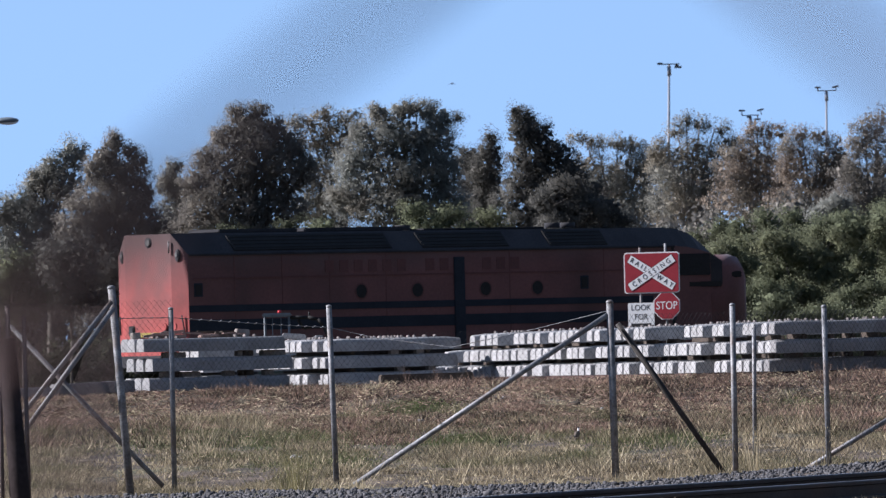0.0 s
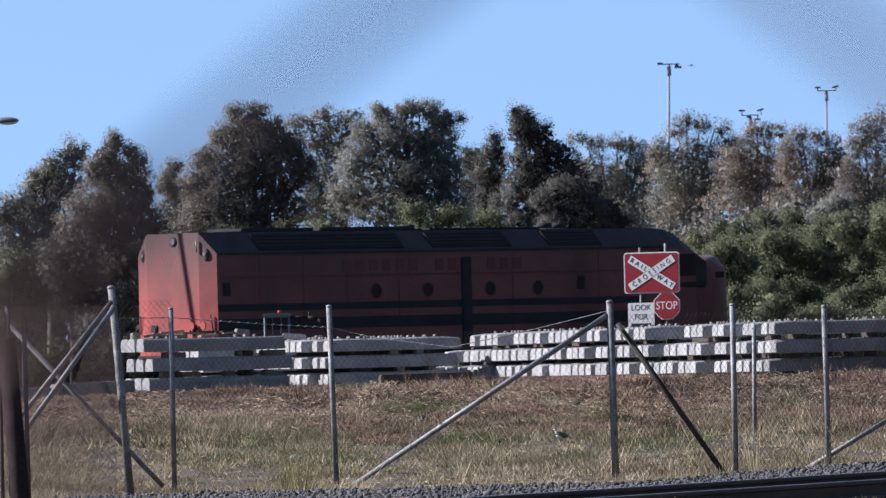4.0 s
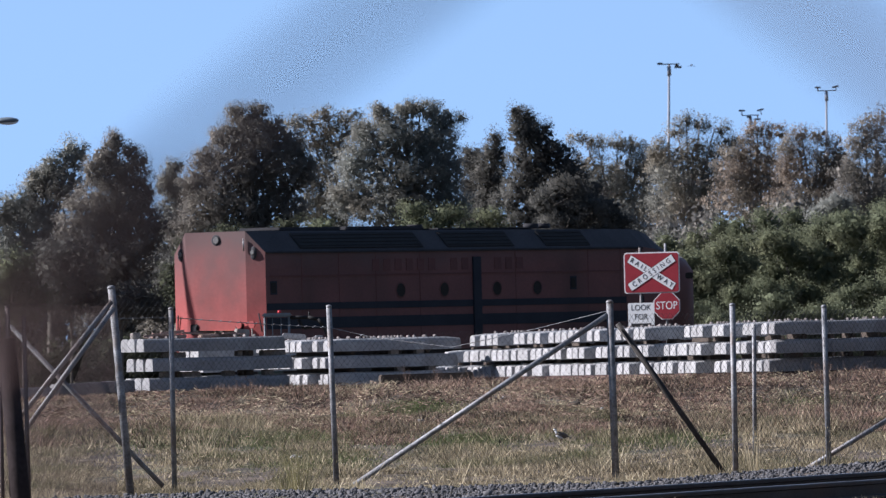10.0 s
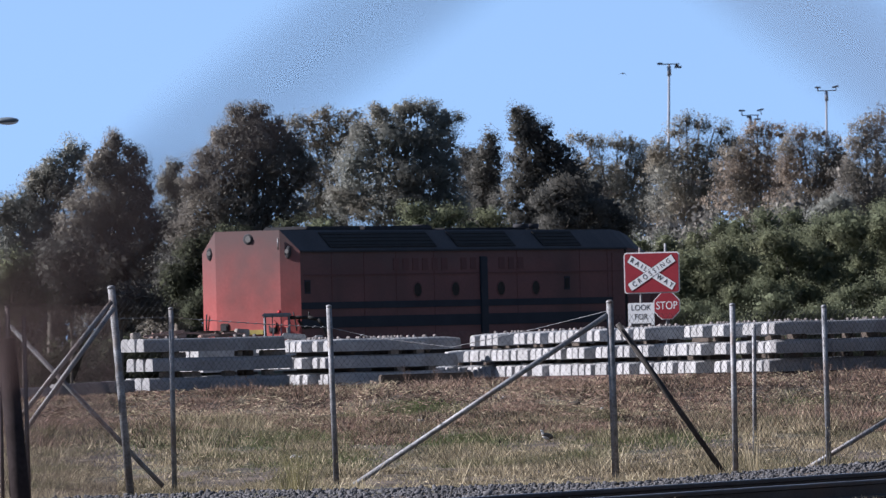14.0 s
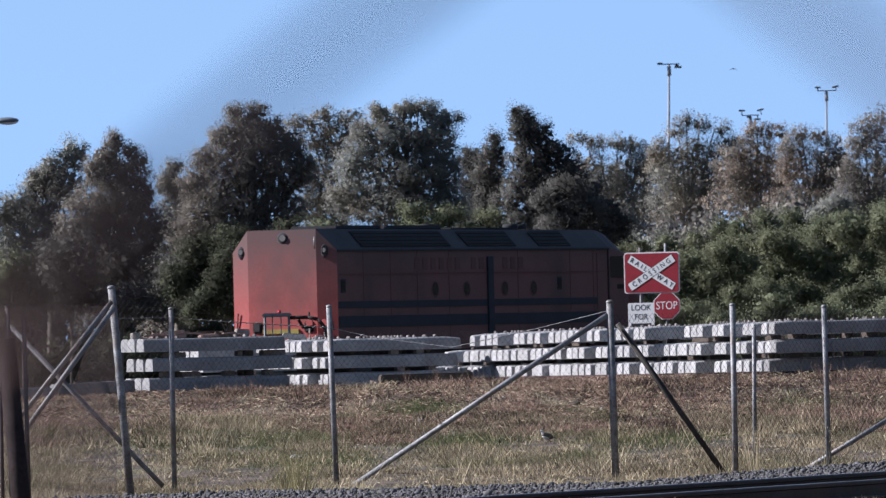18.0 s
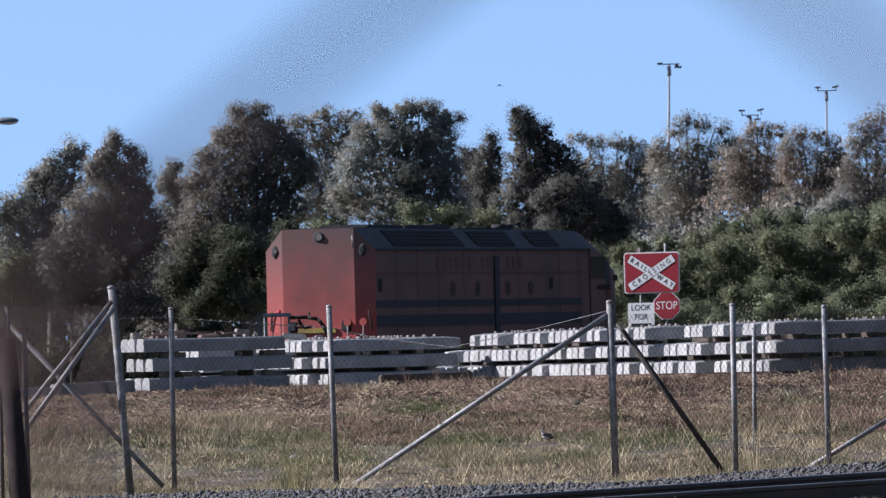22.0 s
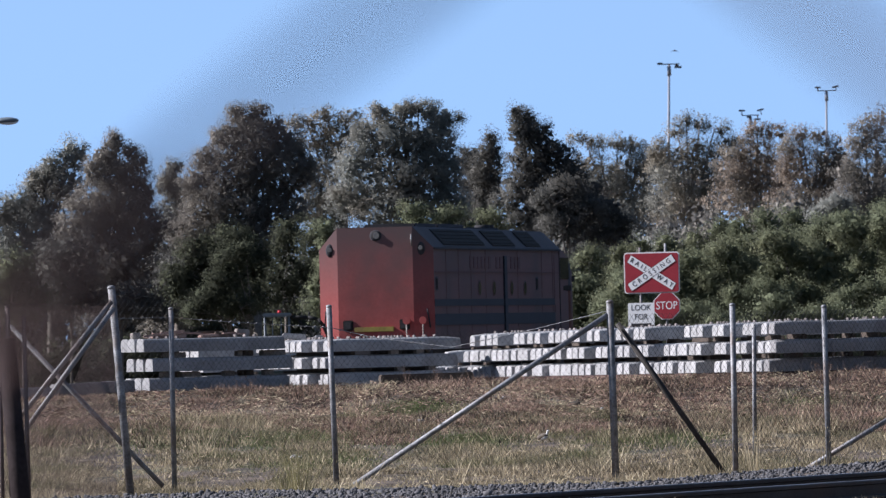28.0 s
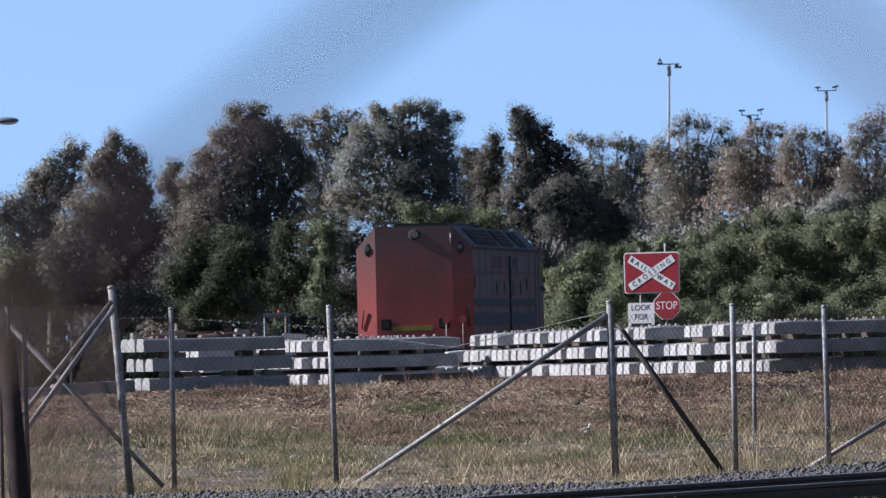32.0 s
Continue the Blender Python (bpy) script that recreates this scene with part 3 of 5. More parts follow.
def long_stack(end, seed):
    """Bundles of a few sleepers with gaps between, three layers high, on battens and two rails."""
    rnd = random.Random(seed)
    total = 12.6

    def level(at, layer):
        u = at / total
        return 0.705 - 0.02 * u + layer * (0.302 - 0.036 * u)

    for layer, row in enumerate(BUNDLES):
        for at, n in row:
            slide = rnd.uniform(-0.05, 0.05)
            for i in range(n):
                s = at + 0.246 * i
                e = Vector(end) + BACK * s
                sleeper(e, level(s, layer), slide + rnd.uniform(-0.015, 0.015), rnd.uniform(-0.5, 0.5), "grey concrete railway sleeper with a sunlit end in a long stack", "sleepers of the long stack", layer == 2, SHADE_SLEEPER if s < 0.6 else None)
        if layer < 2:
            for at, n in row:
                for x in (0.60, 1.95):
                    lo, hi = level(at, layer) + 0.2155, level(at, layer + 1)
                    mid = Vector(end) + AXIS * x + BACK * (at + 0.123 * (n - 1) + 0.05)
                    solid("timber_batten", box(bmesh.new(), 0.07, 0.246 * n - 0.14, hi - lo - 0.004, (0, 0, 0), None, 0.006), TIMBER,
                          pose(mid.x, mid.y, (lo + hi) / 2 - 0.002, 0, 0, 25), "dark timber batten between layers of sleepers", "batten", "battens in the stacks")
    for x, near in ((0.03, 3.3), (2.1, 0.1)):
        a, b = Vector(end) + AXIS * x + BACK * near, Vector(end) + AXIS * x + BACK * (total + 0.2)
        bm = bmesh.new()
        loft(bm, [[(p.x - 0.06, p.y, 0.60), (p.x + 0.05, p.y, 0.60), (p.x + 0.035, p.y, level(s, 0) + 0.001), (p.x - 0.045, p.y, level(s, 0) + 0.001)] for p, s in ((a, near), (b, total))])
        solid("steel_rail", bm, RUST, pose(0, 0, 0), "rusty steel rail under the long stack", "rail")


long_stack((5.46, 163.0, 0), 21)

# ---- loose things round the stacks ----
def beam(name, a, b, w, h, mat, label, category, group=""):
    """A bevelled length of timber or concrete lying from a to b."""
    a, b = Vector(a), Vector(b)
    bm = box(bmesh.new(), (b - a).length, w, h, (0, 0, h / 2), None, min(w, h) * 0.1)
    d = b - a
    m = Matrix.Translation((a + b) / 2) @ Matrix.Rotation(math.atan2(d.y, d.x), 4, "Z") @ Matrix.Rotation(-math.asin(d.z / d.length), 4, "Y")
    return solid(name, bm, mat, m, label, category, group)


beam("timber_log", (-1.05, 166.5, 0.63), (0.47, 166.9, 0.64), 0.18, 0.17, TIMBER, "dark old timber lying in front of the stack", "timber")
# both beams use the shade-darkened concrete
beam("concrete_beam", (-6.10, 158.0, 0.615), (-4.86, 158.5, 0.655), 0.24, 0.19, SHADE_CONCRETE, "single grey concrete beam on the bank", "beam")
beam("concrete_beam", (-7.30, 158.0, 0.58), (-6.14, 158.0, 0.615), 0.24, 0.16, SHADE_CONCRETE, "single grey concrete beam on the bank", "beam")
rnd = random.Random(3)
for x, w, h, mat, lab in ((-4.86, 0.14, 0.10, PALE_TIMBER, "pale timber offcut on the sleepers"), (-4.45, 0.36, 0.055, BRICKY, "reddish broken plank on the sleepers"), (-4.22, 0.30, 0.06, BRICKY, "reddish broken plank on the sleepers"),
                          (-3.72, 0.34, 0.05, BRICKY, "reddish broken plank on the sleepers"), (-3.45, 0.36, 0.07, BRICKY, "reddish broken plank on the sleepers"), (-3.20, 0.22, 0.12, PALE_TIMBER, "pale timber offcut on the sleepers")):
    y = 160.45 + (x + 4.8) * 0.625
    solid("timber_offcut", box(bmesh.new(), w, 0.12, h, (0, 0, h / 2), None, 0.012), mat, pose(x, y, 1.482, 0, rnd.uniform(-4, 4), 25 + rnd.uniform(-12, 12)), lab, "timber offcut", "offcuts on the short stack")
for k in range(12):
    x = rnd.uniform(-4.55, -3.2)
    w, h = rnd.uniform(0.25, 0.6), rnd.uniform(0.018, 0.035)
    y = 160.30 + (x + 4.8) * 0.625 + rnd.uniform(0, 0.5)
    solid("broken_slat", box(bmesh.new(), w, 0.06, h, (0, 0, h / 2), None, 0.004), rnd.choice((BRICKY, BRICKY, TIMBER)), pose(x, y, 1.50 + rnd.uniform(0.01, 0.07), 0, rnd.uniform(-9, 6), 25 + rnd.uniform(-30, 30)),
          "thin reddish broken slat on the sleepers", "slat", "broken slats on the short stack")
for x, y, z, w, h in ((-2.55, 173.6, 1.42, 0.40, 0.10), (-2.12, 173.3, 1.41, 0.16, 0.07)):
    solid("concrete_block", box(bmesh.new(), w, 0.2, h, (0, 0, h / 2), None, 0.02), CONCRETE, pose(x, y, z, 0, 5, 4), "pale weathered block lying on the sleepers", "block")
# pale packing pieces between the layers of the short and middle stacks
for i, (x, z, w) in enumerate(((-4.25, 1.172, 0.34), (-3.25, 1.172, 0.08), (-2.72, 1.172, 0.40), (-4.38, 0.862, 0.20), (-4.02, 0.862, 0.32), (-3.42, 0.862, 0.18), (-2.80, 0.862, 0.16))):
    y = 160.0 + (x + 4.8) * 0.625 + 0.02
    solid("packing_block", box(bmesh.new(), w, 0.16, 0.086, (0, 0, 0.043), None, 0.008), PALE_TIMBER, pose(x, y, z, 0, 0, 25), "pale packing block between sleeper layers", "packing block", "packing blocks")
for x, z in ((-0.85, 1.127), (-0.42, 1.127), (-0.75, 0.842), (-0.22, 0.842)):
    y = 172.0 + (x + 2.0) * 0.466 + 0.02
    solid("packing_block", box(bmesh.new(), 0.15, 0.14, 0.066, (0, 0, 0.033), None, 0.008), PALE_TIMBER, pose(x, y, z, 0, 0, 25), "pale packing block between sleeper layers", "packing block", "packing blocks")


# ---- the crossing signs ----
def crossing_sign():
    s = thing("crossing_sign", (4.60, 222.0, -0.18), "red railway crossing sign with white cross and stop sign", "road sign", rz=-18.0)
    up = Matrix.Rotation(radians(90), 4, "X")
    for x, z in ((-0.275, 3.44), (0.31, 3.52)):
        part("post", tube(bmesh.new(), (x, 0.05, 0), (x, 0.05, z), 0.028), GALV, s)
    zc = 2.703 + 0.18

    def plate(w, h, r, y, mat, name, parent, c, label=""):
        bm = bmesh.new()
        pts = []
        for cx, cz, a0 in ((w / 2 - r, h / 2 - r, 0), (-w / 2 + r, h / 2 - r, 90), (-w / 2 + r, -h / 2 + r, 180), (w / 2 - r, -h / 2 + r, 270)):
            for k in range(5):
                a = radians(a0 + k * 22.5)
                pts.append((cx + r * math.cos(a), cz + r * math.sin(a)))
        loft(bm, [[(c[0] + px, y, c[1] + pz) for px, pz in pts], [(c[0] + px, y - 0.006, c[1] + pz) for px, pz in pts]])
        return part(name, bm, mat, parent, label)

    board = plate(1.27, 0.90, 0.07, 0.016, SIGN_WHITE, "board", s, (0, zc), "red board with a white edge")
    plate(1.22, 0.85, 0.055, 0.006, SIGN_RED, "red_field", board, (0, zc))
    for k, tilt in enumerate((-32, 32)):
        m = Matrix.Translation((0, -0.0022 - 0.004 * k, zc)) @ Matrix.Rotation(radians(-tilt), 4, "Y")
        arm = part("cross_arm", box(bmesh.new(), 1.20, 0.003, 0.188, (0, 0, 0)), SIGN_BLACK, board, "", m)
        part("face", box(bmesh.new(), 1.185, 0.004, 0.172, (0, -0.001, 0)), SIGN_WHITE, arm)
    for words, tilt, d in (("RAIL", -32, -0.345), ("WAY", -32, 0.350), ("CROSSING", 32, 0.0)):
        a = radians(tilt)
        m = Matrix.Translation((d * math.cos(a), -0.0113 if tilt > 0 else -0.0073, zc + d * math.sin(a))) @ Matrix.Rotation(-a, 4, "Y") @ up
        lettering("lettering", words, 0.158, SIGN_BLACK, board, m, 0.85, 1.78)
    stop = bmesh.new()
    cx, cz, r = 0.325, 1.971 + 0.18, 0.325
    ring = [(cx + r * math.cos(radians(22.5 + 45 * k)), cz + r * math.sin(radians(22.5 + 45 * k))) for k in range(8)]
    loft(stop, [[(x, 0.016, z) for x, z in ring], [(x, 0.010, z) for x, z in ring]])
    plate_s = part("stop_sign", stop, SIGN_WHITE, s, "red octagonal stop sign")
    inner = bmesh.new()
    ring = [(cx + (r - 0.02) * math.cos(radians(22.5 + 45 * k)), cz + (r - 0.02) * math.sin(radians(22.5 + 45 * k))) for k in range(8)]
    loft(inner, [[(x, 0.008, z) for x, z in ring], [(x, 0.004, z) for x, z in ring]])
    part("red_field", inner, SIGN_RED, plate_s)
    lettering("lettering", "STOP", 0.25, SIGN_WHITE, plate_s, Matrix.Translation((cx, 0.003, cz)) @ up, 0.82)
    look_c = (-0.265, 1.74 + 0.18)
    lk = plate(0.60, 0.62, 0.03, 0.016, SIGN_WHITE, "look_sign", s, look_c, "white plate with black words")
    lettering("lettering", "LOOK", 0.175, SIGN_BLACK, lk, Matrix.Translation((look_c[0], 0.009, look_c[1] + 0.20)) @ up, 0.95)
    lettering("lettering", "FOR", 0.175, SIGN_BLACK, lk, Matrix.Translation((look_c[0], 0.009, look_c[1] + 0.0)) @ up, 0.95)
    part("lettering_bar", box(bmesh.new(), 0.46, 0.004, 0.12, (look_c[0], 0.009, look_c[1] - 0.2)), SIGN_BLACK, lk)
    return s


crossing_sign()


# ---- a small machine behind the stacks ----
def machine():
    t = thing("compact_tractor", (-3.85, 236.0, float(ground_height(-3.85, 236.0))), "small dark green tractor with a canopy and red beacon", "tractor")
    for x in (-0.28, 0.28):
        for y in (-0.35, 0.45):
            part("canopy_post", tube(bmesh.new(), (x, y, 0.7), (x, y, 2.23), 0.022), CANOPY_PAINT, t)
    for x in (-0.10, 0.10):
        part("cage_bar", tube(bmesh.new(), (x, -0.35, 0.7), (x, -0.35, 2.23), 0.011), CANOPY_PAINT, t)
    part("canopy", box(bmesh.new(), 0.68, 1.0, 0.09, (0, 0.05, 2.27), None, 0.03), CANOPY_PAINT, t, "dull grey-blue canopy")
    part("beacon", tube(bmesh.new(), (0.06, 0, 2.31), (0.06, 0, 2.38), 0.042, 0.038, 14), RED_LENS, t, "red beacon")
    part("body", box(bmesh.new(), 0.9, 1.5, 0.55, (0, 0.1, 0.85), None, 0.06), MACHINE, t)
    part("seat", box(bmesh.new(), 0.45, 0.4, 0.5, (0, 0.1, 1.3), None, 0.06), LOCO_GRILLE, t)
    arm = bmesh.new()
    pts = [(0.30, 0, 2.20), (0.72, 0, 2.20), (0.95, 0, 2.15), (1.08, 0, 2.0), (1.2, 0, 1.7)]
    for a, b in zip(pts, pts[1:]):
        tube(arm, a, b, 0.045, 0.045, 10)
    part("boom", arm, LOCO_GRILLE, t, "dark curved boom")
    tube_bm = bmesh.new()
    for a, b in (((0.50, 0, 2.15), (0.62, 0, 1.95)), ((0.62, 0, 1.95), (0.8, 0, 1.98))):
        tube(tube_bm, a, b, 0.035, 0.035, 8)
    part("hydraulic_ram", tube_bm, LOCO_GRILLE, t)
    part("exhaust", tube(bmesh.new(), (0.75, 0.1, 2.2), (0.75, 0.1, 2.33), 0.02), LOCO_GRILLE, t)
    part("bonnet", box(bmesh.new(), 0.9, 0.6, 0.5, (0.75, 0.1, 1.1), None, 0.08), MACHINE, t)
    for x, y, r in ((-0.3, -0.45, 0.42), (-0.3, 0.6, 0.42), (0.95, -0.35, 0.3), (0.95, 0.5, 0.3)):
        part("wheel", tube(bmesh.new(), (x, y - 0.1, r), (x, y + 0.1, r), r, r, 20), LOCO_GRILLE, t)
    return t


machine()


# ---- lamps on masts ----
def floodlight_mast(x, y, h, heads, lean):
    m = thing("floodlight_mast", (x, y, -0.3), "tall pale steel mast with floodlights on a crossbar", "floodlight mast", "floodlight masts")
    top = (lean, 0, h)
    part("mast", tube(bmesh.new(), (0, 0, 0), top, 0.11, 0.052, 12), MAST, m)
    part("crossbar", box(bmesh.new(), 1.05, 0.05, 0.05, (lean, 0, h + 0.02), None, 0.01), DARK_PIPE, m)
    part("collar", tube(bmesh.new(), (lean, 0, h - 0.55), (lean, 0, h - 0.05), 0.10, 0.09, 12), MAST, m)
    for dx, dz, w, tilt in heads:
        g = part("floodlight", box(bmesh.new(), w * 0.9, 0.25, 0.10, (0, 0, 0), None, 0.02), DARK_PIPE, m, "", Matrix.Translation((lean + dx, -0.1, h + 0.02 + dz)) @ Matrix.Rotation(radians(tilt), 4, "Y"))
        part("bracket", tube(bmesh.new(), (0, 0, 0), (0, 0, -dz), 0.025), DARK_PIPE, g)
    return m


floodlight_mast(11.05, 500.0, 14.93, ((0.44, -0.16, 0.40, 0), (0.36, -0.05, 0.14, 0), (-0.45, 0.03, 0.3, 0)), 0.42)
floodlight_mast(21.2, 560.0, 14.85, ((0.50, 0.20, 0.40, -12), (-0.48, 0.18, 0.34, 0)), 0.30)
floodlight_mast(18.2, 600.0, 14.45, ((0.60, 0.30, 0.45, -12), (-0.50, 0.28, 0.40, 0), (0.42, -0.25, 0.4, 0), (-0.1, -0.1, 0.3, 0)), 0.30)


def street_lamp():
    s = thing("street_lamp", (-14.6, 300.0, -0.3), "grey street lamp with a curved arm", "street lamp")
    part("pole", tube(bmesh.new(), (0, 0, 0), (0, 0, 7.9), 0.09, 0.055), GALV, s)
    arm = bmesh.new()
    pts = [(0, 0, 7.85), (0.3, 0, 8.25), (0.8, 0, 8.42), (1.55, 0, 8.45)]
    for a, b in zip(pts, pts[1:]):
        tube(arm, a, b, 0.03, 0.03, 10)
    part("arm", arm, GALV, s)
    part("head", egg(bmesh.new(), 0.36, 0.16, 0.10, (1.87, 0, 8.45)), CANOPY_PAINT, s)
    part("diffuser", egg(bmesh.new(), 0.30, 0.13, 0.09, (1.90, 0, 8.41)), SIGN_WHITE, s, "pale lamp glass")
    return s


street_lamp()

# a leaning pole beside the turntable, whose shadow crosses the locomotive's end
solid("timber_pole", tube(bmesh.new(), (0, 0, 0), (-1.53, 1.438, 10.6), 0.068, 0.062, 14), TIMBER, pose(-12.66, 250.505, -0.3), "leaning weathered timber pole beside the turntable", "pole")


# ---- running line ----
def rail(at, length, label):
    prof = [(-0.07, 0), (0.07, 0), (0.07, 0.012), (0.012, 0.03), (0.010, 0.115), (0.036, 0.125), (0.036, 0.150), (0.028, 0.158), (-0.028, 0.158), (-0.036, 0.150), (-0.036, 0.125), (-0.010, 0.115), (-0.012, 0.03), (-0.07, 0.012)]
    bm = bmesh.new()
    loft(bm, [[(x, py, pz) for py, pz in prof] for x in (-length / 2, length / 2)])
    r = solid("steel_rail", bm, RAIL_STEEL, pose(at[0], at[1], -0.158, 0, 0, math.degrees(math.atan2(RAIL_DIR.y, RAIL_DIR.x))), label, "rail", "rails of the running line")
    part("worn_head", box(bmesh.new(), length, 0.05, 0.004, (0, 0, 0.160)), RAIL_TOP, r)
    return r


rc = RAIL_A + RAIL_DIR * 2
rail((rc.x, rc.y), 60, "dark steel rail with a worn head in grey ballast")
side = Vector((RAIL_DIR.y, -RAIL_DIR.x))
rc2 = rc + side * 1.68
rail((rc2.x, rc2.y), 60, "dark steel rail with a worn head in grey ballast")
tie = mesh_of("timber_sleeper", box(bmesh.new(), 0.23, 2.6, 0.13, (0, 0, 0), None, 0.01), TIMBER)
for k in range(-14, 30):
    c = rc + RAIL_DIR * (0.66 * k) + side * 0.84
    solid("timber_sleeper", tie, TIMBER, pose(c.x, c.y, -0.225, 0, 0, math.degrees(math.atan2(RAIL_DIR.y, RAIL_DIR.x))), "dark timber sleeper under the running rails", "railway sleeper", "sleepers of the running line")


# ---- fences ----
def lattice(a, b, z0, z1, pitch, r, lean):
    """Crossing wires between two posts, as thin three-sided bars; lean is their run to their rise."""
    a, b = np.array(a, float), np.array(b, float)
    run = b - a
    length = np.hypot(*run)
    u = np.array([run[0] / length, run[1] / length, 0])
    n = np.array([-u[1], u[0], 0])
    h = z1 - z0
    vs, fs = [], []
    for sgn in (1, -1):
        for s0 in np.arange(-h * lean, length, pitch) if sgn > 0 else np.arange(0, length + h * lean, pitch):
            lo, hi = 0.0, 1.0
            d = sgn * h * lean
            t0, t1 = (0 - s0) / d, (length - s0) / d
            lo, hi = max(lo, min(t0, t1)), min(hi, max(t0, t1))
            if hi - lo < 0.02:
                continue
            ends = []
            for t in (lo, hi):
                c = np.array([a[0], a[1], z0]) + u * (s0 + d * t) + np.array([0, 0, h * t]) + n * (0.002 * sgn)
                across = (u * -sgn + np.array([0, 0, lean])) / (1 + lean * lean) ** 0.5
                ends.append([c + across * r, c - across * r * 0.5 + n * r * 0.87, c - across * r * 0.5 - n * r * 0.87])
            k = len(vs)
            vs += ends[0] + ends[1]
            fs += [(k + i, k + (i + 1) % 3, k + 3 + (i + 1) % 3, k + 3 + i) for i in range(3)]
    return np.array(vs), np.array(fs)


def fence(name, label, posts, braces, bays, strands, mat, pipe):
    """Posts (foot, top, radius), bracing pipes, netting in the bays and wire strands."""
    f = thing(name, (posts[0][0][0], posts[0][0][1], 0), label, "fence")
    o = Vector(f.location)
    for foot, top, r in posts:
        foot, top = Vector(foot) - o, Vector(top) - o
        p = part("post", tube(bmesh.new(), foot, top, r, r * 0.97, 14), pipe, f)
        part("cap", egg(bmesh.new(), r * 1.12, r * 1.12, r * 0.7, top, None, 10), pipe, p)
    for a, b, r, m in braces:
        part("brace", tube(bmesh.new(), Vector(a) - o, Vector(b) - o, r, r, 12), m, f)
    for a, b, z0, z1, pitch, r in bays:
        v, q = lattice(a, b, z0, z1, pitch, r, 1.0 if pitch < 0.05 else 0.62 if pitch < 0.06 else 0.8)
        part("netting", arrays("netting", v - np.array(o), q, mat), mat, f, "diamond wire netting")
    for pts, r in strands:
        bm = bmesh.new()
        pts = [Vector(p) - o for p in pts]
        for a, b in zip(pts, pts[1:]):
            n = max(2, int((b - a).length / 0.11))
            for k in range(n):
                p, q = a.lerp(b, k / n), a.lerp(b, (k + 1) / n)
                tube(bm, p, q, r, r, 4, False)
                if r > 0.0035:
                    tube(bm, p + Vector((-0.016, 0, -0.009)), p + Vector((0.018, 0, 0.010)), r * 1.5, r, 4, False)
        part("barbed_wire", bm, GALV if r > 0.0035 else pipe, f)
    return f


fence("chain_link_fence", "galvanised chain-link fence with braced pipe posts",
      [((-3.545, 114.0, -0.4), (-3.711, 114.0, 2.026), 0.045), ((-3.190, 119.0, -0.4), (-3.184, 119.0, 1.793), 0.031), ((-1.300, 120.0, -0.4), (-1.340, 120.0, 1.777), 0.035), ((1.993, 119.4, -0.4), (1.972, 119.4, 1.745), 0.043),
       ((3.398, 119.2, -0.4), (3.407, 119.2, 1.676), 0.035), ((4.509, 119.5, -0.4), (4.493, 119.5, 1.630), 0.033)],
      [((1.95, 119.4, 1.60), (-1.10, 119.6, -0.34), 0.032, GALV), ((2.06, 119.5, 1.49), (3.297, 119.7, -0.34), 0.033, DARK_PIPE), ((5.32, 119.8, 0.33), (4.18, 119.8, -0.32), 0.03, GALV)],
      [((-4.2, 119.0), (-3.18, 119.0), -0.3, 1.90, 0.068, 0.0016), ((-3.18, 119.0), (-1.32, 120.0), -0.3, 1.48, 0.068, 0.0013), ((-1.32, 120.0), (1.98, 119.4), -0.3, 1.45, 0.068, 0.0014),
       ((1.98, 119.4), (3.40, 119.2), -0.3, 1.60, 0.054, 0.0019), ((3.40, 119.2), (4.50, 119.5), -0.3, 1.60, 0.054, 0.0019), ((4.50, 119.5), (6.2, 120.0), -0.3, 1.60, 0.054, 0.0019)],
      [(((-4.2, 119.0, 1.70), (-3.18, 119.0, 1.690), (-2.50, 119.3, 1.625), (-2.0, 119.6, 1.58), (-1.33, 120.0, 1.53)), 0.0040), (((-1.33, 120.0, 1.53), (-0.83, 119.9, 1.40), (0.10, 119.7, 1.26), (1.13, 119.5, 1.46), (1.98, 119.4, 1.65)), 0.0040)],
      WIRE, GALV)
fence("chain_link_fence", "rusty chain-link fence meeting the braced corner post",
      [((-4.80, 112.0, -0.4), (-4.80, 112.0, 1.83), 0.028), ((-4.61, 112.0, -0.4), (-4.62, 112.0, 1.72), 0.024), ((-4.90, 112.0, -0.4), (-4.90, 112.0, 1.80), 0.022)],
      [((-3.71, 113.9, 1.87), (-4.80, 113.4, 0.54), 0.027, GALV), ((-3.685, 113.85, 1.80), (-4.745, 113.35, 0.385), 0.029, GALV), ((-4.86, 114.0, 1.63), (-3.19, 114.2, -0.22), 0.028, GALV)],
      [((-5.6, 112.4), (-3.70, 114.0), -0.3, 1.83, 0.021, 0.0017)],
      [(((-5.2, 112.0, 1.87), (-4.85, 112.0, 1.862), (-4.24, 113.0, 1.85), (-3.95, 113.5, 1.80), (-3.71, 114.0, 1.90)), 0.003)],
      RUST_WIRE, RUSTY_PIPE)
solid("fence_post", tube(bmesh.new(), (0, 0, 0), (-0.115, 0, 1.72), 0.062, 0.055, 14), NEAR_POST, pose(-2.467, 60.0, -0.3), "dark leaning fence post beside the track", "post")
solid("fence_post", tube(bmesh.new(), (0, 0, 0), (0.03, 0, 1.76), 0.027, 0.026, 12), GALV, pose(3.839, 126.2, -0.35), "thin weathered pipe post behind the fence", "post")

